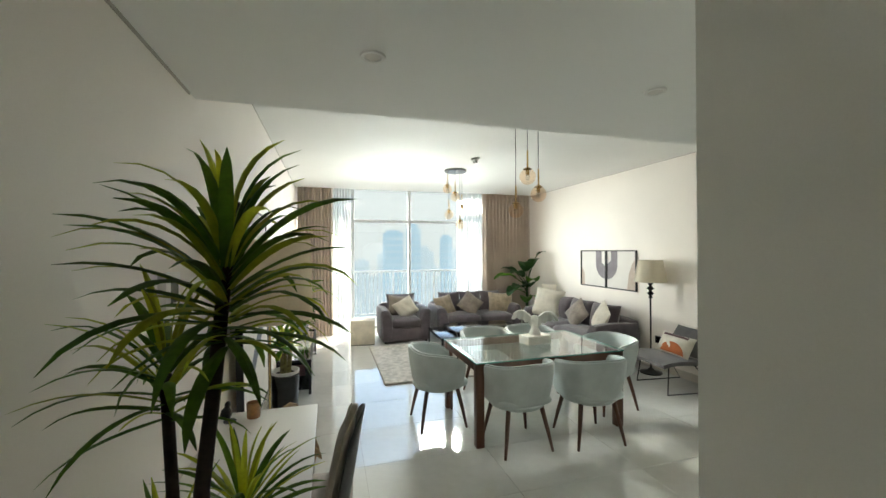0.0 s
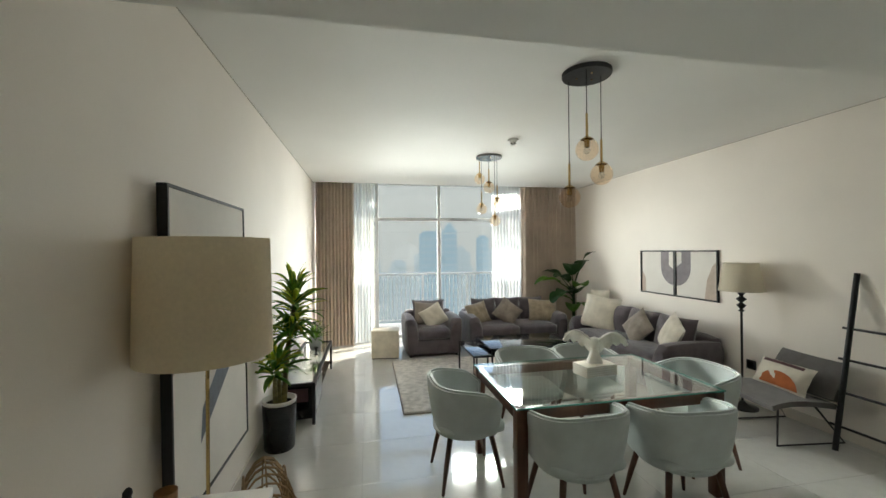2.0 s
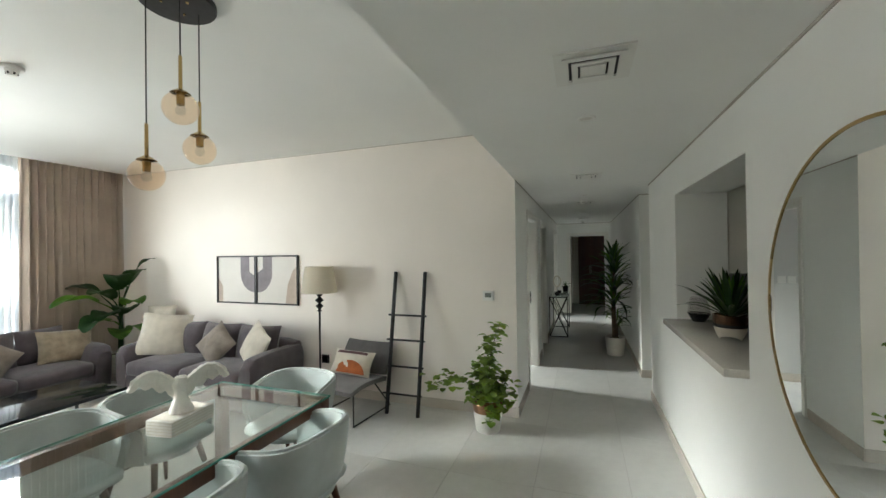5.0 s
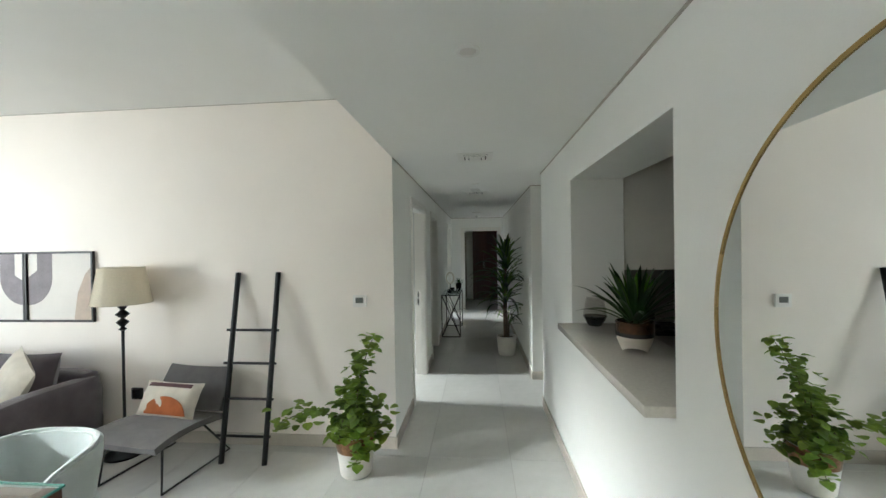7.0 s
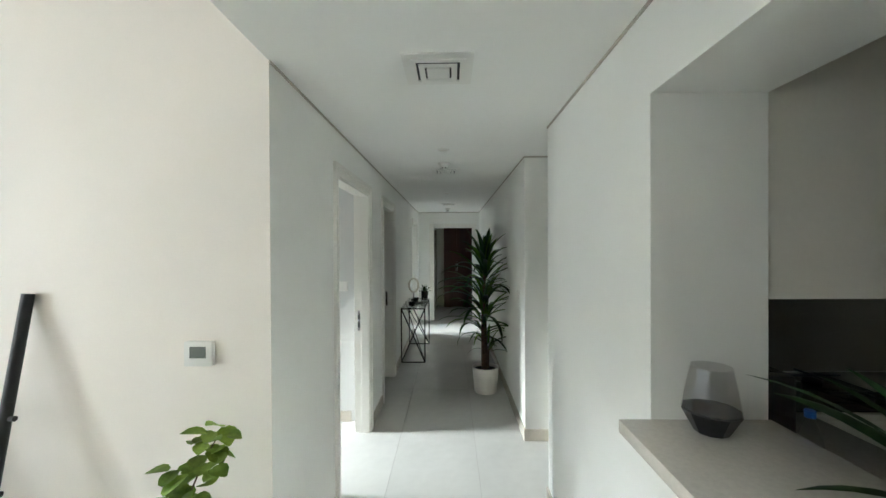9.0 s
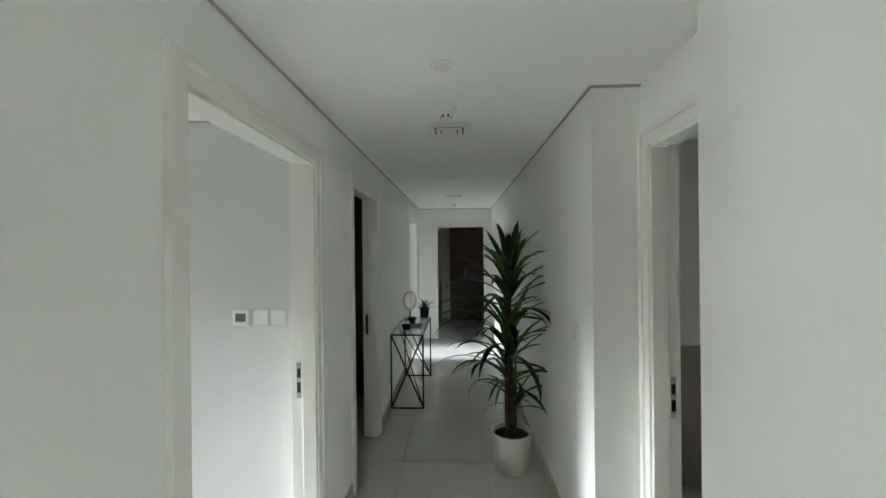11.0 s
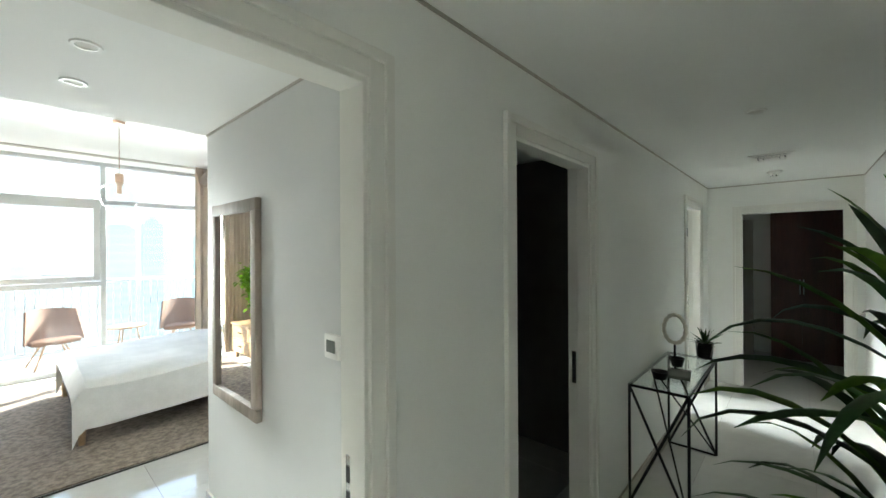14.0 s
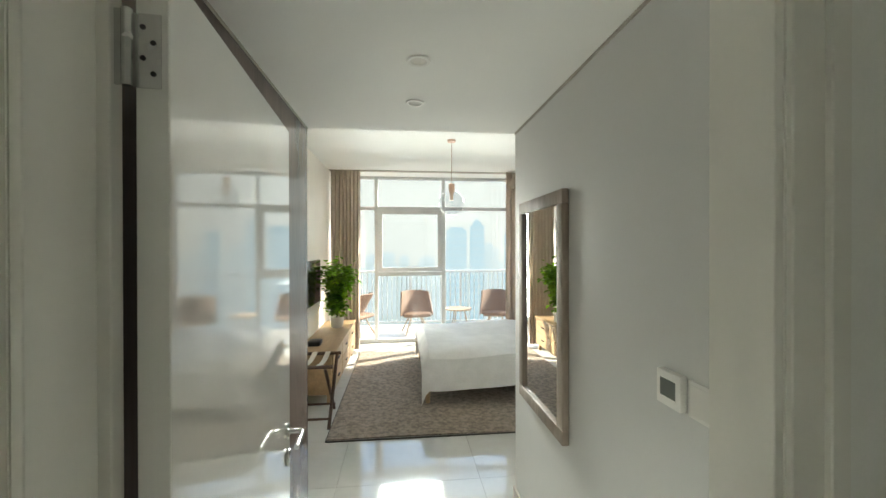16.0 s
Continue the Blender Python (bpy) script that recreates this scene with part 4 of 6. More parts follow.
part("top_band", grid(lambda u, v: pm @ Vector(((2 * u - 1) * 0.2, -(0.075 * max(0, (1 - ((2 * u - 1) * 0.2 / 0.27) ** 2) * (1 - ((0.085 + 0.03 * v) / 0.135) ** 2)) ** 0.42 + 0.003), 0.085 + 0.03 * v)), 16, 4), M_PLUM, lp, "plum stripe")

ld = thing("ladder", label="black decorative wooden ladder leaning on the wall", category="ladder")
LB, LT = (4.575, 4.86), (0.0, 1.475)
for y in (3.25, 3.605):
    part("stile", rod([(LB[0], y, 0.0), (LB[1], y + 0.012, LT[1])], 0.021, 12), M_BLACK, ld)
for z in (0.20, 0.475, 0.745, 1.005):
    x = LB[0] + (LB[1] - LB[0]) * z / LT[1]
    part("rung", rod([(x, 3.22, z), (x, 3.665, z)], 0.011, 8), M_BLACK, ld)


def picture(name, label, m, w, h, shapes, depth=0.03, bar=0.018, frame_mat=M_BLACK, glazed=False, inset=0.4):
    """A framed picture in the xz plane facing -y, origin at its lower left corner at the wall."""
    p = thing(name, label=label, category="picture")
    p.matrix_basis = m
    for q in [(0, w, 0, bar), (0, w, h - bar, h)]:
        part("frame_bar", box(q[0], q[1], -depth, 0, q[2], q[3], bevel=0.002, seg=1), frame_mat, p)
    for q in [(0, bar), (w - bar, w)]:
        part("frame_bar", box(q[0], q[1], -depth, 0, bar, h - bar, bevel=0.002, seg=1), frame_mat, p)
    part("print", box(bar, w - bar, -depth * inset, -0.002, bar, h - bar), M_ARTPAPER, p, "off-white print", smooth=False)
    for i, (nm, pts, mm) in enumerate(shapes):
        bm = bmesh.new()
        bm.faces.new([bm.verts.new((x, -depth * inset - 0.0012 - 0.0004 * i, z)) for x, z in pts])
        bmesh.ops.triangulate(bm, faces=bm.faces)
        part(nm, bm, mm, p, smooth=False)
    if glazed:
        g = part("glazing", box(bar, w - bar, -depth * 0.75, -depth * 0.7, bar, h - bar), M_GLASS, p, smooth=False)
        g.visible_shadow = False
    return p


def arc(cx, cz, r, a0, a1, n=20):
    return [(cx + r * math.cos(radians(a0 + (a1 - a0) * i / n)), cz + r * math.sin(radians(a0 + (a1 - a0) * i / n))) for i in range(n + 1)]


# the pair of prints on the wall: a U shape that runs over both
PW, PH = 0.668, 0.628
e = 0.018
left = [("u_shape", [(PW - e, PH - e), (PW - 0.26, PH - e)] + [(PW - 0.26, 0.40)] + [(PW - e + 0.0 - (0.242) * math.cos(radians(a)), 0.40 - 0.25 * math.sin(radians(a))) for a in range(10, 91, 8)] + [(PW - e, 0.15)], M_ARTGREY),
        ("notch", [(PW - e, PH - e), (PW - 0.11, PH - e), (PW - 0.11, 0.42), (PW - e, 0.36)], M_ARTPAPER),
        ("arch", [(e, e), (0.10, e), (0.10, 0.22)] + [(e, 0.34)], M_ARTBEIGE)]
right = [("u_shape", [(e, PH - e), (0.26, PH - e), (0.26, 0.40)] + [(e + 0.242 * math.cos(radians(a)), 0.40 - 0.25 * math.sin(radians(a))) for a in range(10, 91, 8)] + [(e, 0.15)], M_ARTGREY),
         ("notch", [(e, PH - e), (0.11, PH - e), (0.11, 0.46), (e, 0.40)], M_ARTPAPER),
         ("arch", [(PW - 0.2, e), (PW - e, e), (PW - e, 0.5), (PW - 0.09, 0.42), (PW - 0.16, 0.26)], M_ARTBEIGE)]
picture("picture", "black framed abstract print, one half of a grey U", pose(XE - 0.002, 6.307, 1.05, 0, 0, -90), PW, PH, left)
picture("picture", "black framed abstract print, the other half of a grey U", pose(XE - 0.002, 6.307 - PW - 0.004, 1.05, 0, 0, -90), PW, PH, right)
wide = picture("picture", "large black framed abstract print leaning on the wall", pose(XW + 0.048, 2.895, 0.45, -0.8, 0, 90), 1.07, 1.555,
               [("beam", [(0.02, 0.95), (0.72, 1.20), (1.02, 1.53), (0.02, 1.53)], M_ARTPAPER), ("band", [(0.30, 0.28), (1.04, 0.74), (1.04, 0.96), (0.33, 0.45)], M_ARTBLUE), ("block", [(0.02, 0.70), (0.42, 0.92), (0.55, 1.20), (0.02, 1.10)], M_ARTBEIGE)], 0.045, 0.016, inset=0.85)


def wall_box(name, label, m, w, h, d, mm, face=None, fm=None, category="switch"):
    b = thing(name, label=label, category=category)
    b.matrix_basis = m
    part("plate", box(-w / 2, w / 2, -d, 0, -h / 2, h / 2, bevel=0.004), mm, b)
    if face:
        part("face", box(face[0], face[1], -d - 0.0015, -d + 0.001, face[2], face[3], bevel=0.0006, seg=1), fm, b)
    return b


wall_box("thermostat", "white wall thermostat with a grey display", pose(XE, 2.562, 1.23, 0, 0, -90), 0.115, 0.10, 0.025, M_SWITCH, (-0.033, 0.033, -0.016, 0.03), M_LCD, "thermostat")
wall_box("thermostat", "white wall thermostat with a dark display", pose(XW, 1.915, 1.535, 0, 0, 90), 0.145, 0.155, 0.03, M_SWITCH, (-0.03, 0.045, -0.04, 0.045), M_LCD, "thermostat")
for i in range(3):
    wall_box("light_switch", "white switch plate on the wall", pose(XW, 1.885 + 0.112 * i, 1.325, 0, 0, 90), 0.095, 0.095, 0.012, M_SWITCH, (-0.036, 0.036, -0.036, 0.036), M_SWITCH)
wall_box("wall_socket", "black wall socket plate", pose(XE, 4.58, 0.42, 0, 0, -90), 0.10, 0.10, 0.02, M_BLACK, (-0.035, 0.035, -0.035, 0.035), M_BLACKGLOSS, "socket")


# ---- curtains ----
def curtain(name, x0, x1, y, z0, z1, folds, amp, m, label, t=0.004, flare=0.0):
    rc = random.Random(int(x0 * 100) + 5)
    ph = [rc.uniform(0.7, 1.3) for _ in range(folds + 2)]

    def f(u, v):
        k = u * folds
        i = int(k) % len(ph)
        a = amp * ph[i] * (0.75 + 0.35 * (1 - v))
        x = x0 + (x1 - x0) * u + (u - 0.5) * flare * (1 - v)
        return (x + 0.012 * math.sin(4 * math.pi * k + v), y + a * math.sin(2 * math.pi * k + 0.3 * math.sin(3 * v)) + 0.01 * math.sin(5 * v + 9 * u), z0 + (z1 - z0) * v)
    bm = solid(grid(f, folds * 10, 12), t)
    return solo(name, bm, m, label, "curtain")


curtain("curtain", XW + 0.02, 0.50, 8.22, 0.01, ZREC - 0.014, 11, 0.055, M_CURTAIN, "taupe floor-length curtain drawn aside")
curtain("curtain", 3.71, XE - 0.02, 8.22, 0.01, ZREC - 0.014, 14, 0.06, M_CURTAIN, "taupe floor-length curtain drawn aside")
curtain("sheer_curtain", 0.46, 0.86, 8.42, 0.01, ZREC - 0.014, 7, 0.03, M_SHEER, "white sheer curtain at the window", 0.001)
curtain("sheer_curtain", 3.17, 3.85, 8.42, 0.01, ZREC - 0.014, 10, 0.035, M_SHEER, "white sheer curtain at the window", 0.001)
for x0, x1, zt in ((XW, XE, ZREC), (5.08, 9.2, H2)):
    solo("curtain_track", box(x0 + 0.01, x1 - 0.01, 8.16, 8.26, zt - 0.012, zt), M_GAP, "dark curtain track in the ceiling", "curtain track", "structure", smooth=False)


# ---- pendants ----
def pendant(loc, r, drops, label, plate_mat):
    p = thing("pendant_lamp", loc, 0, label, "lamp")
    part("canopy", lathe([(0, -0.028), (r - 0.004, -0.028), (r, -0.022), (r, 0), (0, 0)], 40), plate_mat, p)
    for x, y, z, gr in drops:
        x, y, z = x - loc[0], y - loc[1], z - loc[2]
        g = part("glass_globe", lathe([(0.022, gr * 0.97)] + [(gr * math.cos(radians(a)), gr * math.sin(radians(a))) for a in range(70, -90, -10)] + [(0, -gr)], 28, at=(x, y, z)), M_AMBER, p, "amber glass globe")
        part("cap", lathe([(0.03, gr * 0.86), (0.042, gr * 0.90), (0.03, gr * 1.02), (0.012, gr * 1.18), (0.008, gr * 1.2), (0.0075, gr * 1.2 + 0.15), (0, gr * 1.2 + 0.15)], 18, at=(x, y, z)), M_BRASS, p, "brass cap and stem")
        part("socket", lathe([(0.016, gr * 0.2), (0.018, gr * 0.88)], 12, at=(x, y, z)), M_BRASS, p)
        part("bulb", lathe([(0, -gr * 0.45), (0.018, -gr * 0.35), (0.024, -gr * 0.1), (0.014, gr * 0.2), (0, gr * 0.2)], 12, at=(x, y, z)), M_CLEARGLASS, p)
        part("cord", rod([(x, y, z + gr * 1.2 + 0.14), (x, y, -0.026)], 0.003, 6), M_BLACK, p)
    for k in range(3):
        a = 2 * math.pi * k / 3 + 0.5
        part("screw", lathe([(0, -0.034), (0.006, -0.034), (0.006, -0.028)], 8, at=(r * 0.4 * math.cos(a), r * 0.4 * math.sin(a), 0)), M_BRASS, p)
    return p


pendant((2.235, 3.457, H2), 0.165, [(2.155, 3.56, 2.07, 0.075), (2.17, 3.355, 2.36, 0.074), (2.325, 3.432, 2.216, 0.074)], "black disc pendant lamp with three amber glass globes", M_BLACK)
pendant((2.30, 5.86, H2), 0.17, [(2.20, 5.96, 2.64, 0.07), (2.27, 5.78, 2.50, 0.072), (2.385, 5.80, 2.31, 0.068), (2.195, 5.86, 2.235, 0.07), (2.38, 5.88, 2.085, 0.07)], "dark chrome disc pendant lamp with five amber glass globes", mat("dark_chrome", (0.25, 0.25, 0.26), 0.12, 1.0, vary=0.03))


# ---- ceiling fittings ----
def smoke_detector(x, y, z):
    s = thing("smoke_detector", (x, y, z), 0, "white round smoke detector on the ceiling", "smoke detector")
    part("base", lathe([(0, -0.02), (0.055, -0.02), (0.06, -0.012), (0.06, 0), (0, 0)], 24), M_SWITCH, s)
    part("head", lathe([(0, -0.062), (0.022, -0.06), (0.028, -0.045), (0.038, -0.02), (0, -0.02)], 24), M_SWITCH, s)
    for k in range(6):
        part("slot", box(-0.005, 0.005, 0.024, 0.030, -0.052, -0.036, m=pose(0, 0, 0, 0, 0, 60 * k)), M_BLACK, s)


def vent(x, y, z=H1, w=0.29):
    v = thing("air_vent", (x, y, z), 0, "white square ceiling air diffuser", "air vent")
    for i, (a, zz) in enumerate(((w / 2, -0.006), (0.115, -0.016), (0.08, -0.02))):
        b = a - (0.045 if i == 0 else 0.024)
        bm = bmesh.new()
        for p in [(-a, a, b, a), (-a, a, -a, -b), (-a, -b, -b, b), (b, a, -b, b)]:
            bx(bm, *p, zz, zz + (0.005 if i else 0.006))
        part("ring", bm, M_SWITCH, v, smooth=False)
    part("core", box(-0.048, 0.048, -0.048, 0.048, -0.022, -0.015, bevel=0.003, seg=1), M_SWITCH, v)
    part("throat", box(-0.1, 0.1, -0.1, 0.1, -0.004, -0.001), M_BLACK, v)


def downlight(x, y, z=H1, r=0.045):
    d = thing("downlight", (x, y, z), 0, "small round recessed ceiling light, switched off", "ceiling light")
    part("ring", lathe([(r * 0.7, -0.002), (r * 0.75, -0.006), (r, -0.006), (r + 0.004, 0), (r * 0.7, 0)], 24), M_SWITCH, d)
    part("lens", lathe([(0, -0.002), (r * 0.7, -0.002)], 24), M_ARTPAPER, d)


smoke_detector(2.33, 5.08, H2)
smoke_detector(6.885, 1.60, H1)
smoke_detector(11.2, 1.60, H1)
for x in (2.555, 4.985, 7.25, 10.37):
    vent(x, 1.59)
for x, y in ((0.59, 1.635), (1.875, 1.61), (3.20, 1.605), (6.318, 3.36), (6.318, 3.815), (6.39, 1.598), (8.9, 1.6)):
    downlight(x, y)


# ---- desk corner ----
dk = thing("desk", label="white lacquered desk against the wall", category="desk")
part("top", box(XW + 0.012, 0.358, 1.47, 2.70, 0.715, 0.75, bevel=0.004), M_WHITELAC, dk)
for y in (1.48, 2.67):
    part("side_panel", box(XW + 0.03, 0.34, y, y + 0.022, 0, 0.715), M_WHITELAC, dk)
part("back_panel", box(XW + 0.03, XW + 0.05, 1.502, 2.67, 0.35, 0.715), M_WHITELAC, dk)
for k in range(2):
    part("drawer", box(0.32, 0.345, 1.52 + 0.57 * k, 2.07 + 0.57 * k, 0.60, 0.70, bevel=0.003), M_WHITELAC, dk)

dl = thing("floor_lamp", (0.07, 2.83, 0), 0, "brass floor lamp behind the desk with a beige drum shade", "lamp")
part("base", lathe([(0, 0), (0.12, 0), (0.12, 0.018), (0.02, 0.028), (0, 0.028)], 28), M_BRASS, dl)
part("pole", rod([(0, 0, 0.02), (0, 0, 1.42)], 0.0075, 10), M_BRASS, dl)
part("shade", solid(lathe([(0.257, 1.265), (0.257, 1.29), (0.248, 1.755), (0.248, 1.76)], 40), 0.004), M_DESKSHADE, dl, "beige linen drum shade")
part("spider", rod([(-0.245, 0, 1.73), (0.245, 0, 1.73)], 0.003, 6), M_BRASS, dl)
part("bulb_holder", lathe([(0.017, 1.40), (0.017, 1.50), (0, 1.50)], 12), M_BLACK, dl)

cu = thing("pencil_cup", (0.015, 2.60, 0.75), 0, "round burnished copper cup on the desk", "cup")
part("body", lathe([(0, 0), (0.033, 0), (0.036, 0.01), (0.037, 0.085), (0.034, 0.085), (0.033, 0.012), (0, 0.012)], 24), mat("tan_leather", (0.32, 0.16, 0.06), 0.5, scale=20, vary=0.15), cu)
solo_at("bird_figurine", lathe([(0, 0), (0.022, 0.0), (0.03, 0.02), (0.028, 0.045), (0.014, 0.062), (0.016, 0.08), (0.01, 0.092), (0, 0.098)], 14), M_BLACK, "small black bird figurine on the desk", "figurine", pose(-0.135, 2.62, 0.75, -8, 8, 0))
solo_at("coaster", lathe([(0, 0), (0.03, 0), (0.033, 0.006), (0.028, 0.01), (0, 0.008)], 20), M_LCD, "small dark round dish on the desk", "dish", pose(-0.10, 2.57, 0.75))

oc = thing("desk_chair", (0.33, 2.20, 0), 84, "taupe upholstered desk chair with a curved back", "chair")
part("backrest", solid(grid(lambda u, v: (0.30 * math.sin((2 * u - 1) * 0.75) * (1 - 0.35 * v ** 3), -0.24 * math.cos((2 * u - 1) * 0.75) + 0.08 - 0.08 * v, 0.46 + 0.46 * v - 0.10 * (2 * u - 1) ** 2 * v), 18, 10), 0.03), M_TAUPE, oc)
part("back_shell", solid(grid(lambda u, v: (0.31 * math.sin((2 * u - 1) * 0.76) * (1 - 0.35 * v ** 3), -0.24 * math.cos((2 * u - 1) * 0.76) + 0.045 - 0.08 * v, 0.45 + 0.465 * v - 0.10 * (2 * u - 1) ** 2 * v), 18, 10), 0.008), M_BLACK, oc, "black outer shell")
part("seat", soft(-0.23, 0.23, -0.2, 0.22, 0.42, 0.48, 0.03, 0.01, 6), M_TAUPE, oc)
part("stem", rod([(0, 0, 0.08), (0, 0, 0.42)], 0.025, 12), M_BLACK, oc)
for k in range(5):
    a = 2 * math.pi * k / 5
    part("foot", rod([(0, 0, 0.09), (0.24 * math.cos(a), 0.24 * math.sin(a), 0.03)], [0.02, 0.014], 8), M_BLACK, oc)


# ---- plants ----
def pot(loc, r, h, m, label, flare=1.25, band=None, group=""):
    """A round planter; returns the thing."""
    p = thing("potted_plant", loc, 0, label, "plant", group)
    part("pot", lathe([(0, 0), (r * 0.92, 0), (r, 0.012), (r * flare, h - 0.01), (r * flare, h), (r * flare - 0.012, h), (r * flare - 0.014, h - 0.04), (0, h - 0.04)], 36), m, p)
    part("soil", lathe([(r * flare - 0.014, h - 0.036), (r * 0.6, h - 0.028), (0, h - 0.03)], 24), M_SOIL, p)
    if band:
        mm, z0 = band
        k = 1 + (flare - 1) * z0 / h
        part("band", lathe([(r * k + 0.001, z0), (r * flare + 0.002, h - 0.008), (r * flare + 0.001, h + 0.001)], 36), mm, p, "metallic upper band")
    return p


def head(rs, bm, at, n, length, width, rise0=1.35, rise1=-0.5, droop=1.1, spread=0.10, span=None):
    for i in range(n):
        t = i / max(1, n - 1)
        az = 2.399963 * i + rs.uniform(-0.25, 0.25)
        rise = rise0 + (rise1 - rise0) * t ** 0.9 + rs.uniform(-0.12, 0.12)
        L = length * (0.72 + 0.35 * math.sin(math.pi * min(1, 0.15 + t * 0.8))) * rs.uniform(0.85, 1.12)
        z = at[2] - spread * t
        strap_leaf(bm, (at[0] + 0.008 * math.cos(az), at[1] + 0.008 * math.sin(az), z), az, rise, L, width * rs.uniform(0.8, 1.15), droop * rs.uniform(0.6, 1.3), 7, rs.uniform(-0.6, 0.6))


def dracaena(p, rs, canes, heads, leaf_m, trunk_m, edge_m=None):
    """Canes: point lists with radii; heads: (place, count, length, width, droop, spread, rise1)."""
    for pts, r in canes:
        part("cane", rod(pts, [r * (1 - 0.25 * i / (len(pts) - 1)) for i in range(len(pts))], 10), trunk_m, p, "bare woody cane")
    for at, n, L, w, dr, sp, r1 in heads:
        bm = bmesh.new()
        head(rs, bm, at, n, L, w, 1.4 if r1 < 0 or r1 > 0.6 else 1.05, r1, dr, sp)
        part("leaf_crown", bm, leaf_m, p, "crown of long narrow leaves")
        if edge_m:
            bm = bmesh.new()
            head(rs, bm, (at[0], at[1], at[2] + 0.01), int(n * 0.8), L * 0.95, w * 0.8, 1.45, r1 + 0.3, dr, sp)
            part("leaf_crown", bm, edge_m, p, "lime edged leaves")


r1 = random.Random(11)
p = pot((0.16, 1.20, 0), 0.12, 0.30, M_POTW, "tall dracaena with green and lime strap leaves in a white pot", 1.2)
dracaena(p, r1, [([(0.02, 0, 0.26), (-0.01, -0.02, 0.8), (-0.01, -0.03, 1.15), (0.02, -0.04, 1.4), (0.045, -0.05, 1.66)], 0.019), ([(-0.03, 0.02, 0.26), (-0.06, 0.0, 0.8), (-0.08, -0.03, 1.42)], 0.016), ([(0.06, 0.0, 0.26), (0.05, 0.10, 0.6), (0.03, 0.2, 0.94)], 0.014), ([(-0.06, 0.06, 0.26), (-0.13, 0.10, 0.9)], 0.012)],
         [((0.045, -0.05, 1.70), 50, 0.31, 0.0165, 1.6, 0.22, -0.15), ((-0.08, -0.03, 1.46), 22, 0.25, 0.014, 1.3, 0.14, 0.0), ((0.03, 0.2, 0.98), 28, 0.26, 0.012, 1.0, 0.08, 0.1), ((-0.13, 0.10, 0.93), 16, 0.24, 0.010, 0.7, 0.06, 0.2)], M_LEAF, M_TRUNKD, M_LEAFY)

r2 = random.Random(12)
p = pot((-0.02, 4.62, 0), 0.125, 0.385, M_POTB, "dracaena with bright leaves in a black pot", 1.12)
part("inner_pot", lathe([(0.118, 0.39), (0.138, 0.40), (0.142, 0.43), (0.13, 0.43), (0.12, 0.39)], 30), M_POTW, p, "white inner pot rim")
dracaena(p, r2, [([(0.03, 0.02, 0.37), (0.05, 0.03, 0.7), (0.09, 0.04, 1.05), (0.12, 0.05, 1.24)], 0.026), ([(-0.03, -0.02, 0.37), (-0.03, -0.03, 0.62)], 0.022), ([(0.0, 0.0, 0.37), (0.0, 0.0, 0.66)], 0.02)],
         [((0.12, 0.05, 1.38), 44, 0.29, 0.030, 1.5, 0.36, -0.3), ((0.09, 0.04, 1.02), 20, 0.27, 0.028, 1.4, 0.10, -0.1), ((-0.03, -0.06, 0.72), 20, 0.27, 0.030, 1.5, 0.08, 0.0), ((0.0, 0.0, 0.78), 14, 0.25, 0.028, 1.4, 0.06, 0.1)], M_LEAFB, M_TRUNKG, M_LEAFY)

# rattan basket on the floor
rb = thing("rattan_basket", (0.13, 3.50, 0), 20, "open rattan basket with a hooped handle", "basket")
for k in range(14):
    a = math.pi * k / 13
    part("hoop", rod([(0.20 * math.cos(math.pi * i / 10) * (1 - 0.03 * k), -0.14 + 0.28 * k / 13, 0.03 + 0.45 * math.sin(math.pi * i / 10) * (0.35 + 0.65 * max(0.0, math.sin(a)) ** 0.6)) for i in range(11)], 0.006, 6), M_WICKER, rb)
for k in range(5):
    a = math.pi * (0.1 + 0.2 * k)
    part("weaver", rod([(0.19 * math.cos(a) , -0.14 + 0.28 * j / 13, 0.03 + 0.45 * math.sin(a) * (0.35 + 0.65 * max(0.0, math.sin(math.pi * j / 13)) ** 0.6)) for j in range(14)], 0.005, 6), M_WICKER, rb)
part("bottom", lathe([(0, 0), (0.19, 0), (0.2, 0.03), (0, 0.03)], 24), M_WICKER, rb)

# media unit
tv = thing("media_unit", label="black framed media unit with a glass top", category="media unit")
U = (XW + 0.02, 0.225, 5.03, 6.90, 0.41)
for x in (U[0] + 0.015, U[1] - 0.015):
    for y in (U[2] + 0.015, U[3] - 0.015):
        part("leg", box(x - 0.015, x + 0.015, y - 0.015, y + 0.015, 0, U[4] - 0.03), M_BLACK, tv)
for p4 in [(U[0], U[1], U[2], U[2] + 0.03), (U[0], U[1], U[3] - 0.03, U[3]), (U[0], U[0] + 0.03, U[2] + 0.03, U[3] - 0.03), (U[1] - 0.03, U[1], U[2] + 0.03, U[3] - 0.03)]:
    part("top_bar", box(*p4, U[4] - 0.03, U[4]), M_BLACK, tv)
part("glass_top", box(U[0] + 0.03, U[1] - 0.03, U[2] + 0.03, U[3] - 0.03, U[4] - 0.014, U[4] - 0.006), M_TOPGLASS, tv, "clear glass top", smooth=False)
part("drawer_box", box(U[0] + 0.01, U[1] - 0.01, U[2] + 0.03, U[2] + 0.62, 0.05, U[4] - 0.032), M_BLACKGLOSS, tv, "black gloss drawer box")
part("drawer_front", box(U[1] - 0.01, U[1] - 0.002, U[2] + 0.05, U[2] + 0.60, 0.07, U[4] - 0.05), M_BLACKGLOSS, tv)
part("niche", box(U[0] + 0.05, U[1] - 0.07, U[2] + 0.026, U[2] + 0.031, 0.22, U[4] - 0.06), M_PLUM, tv)
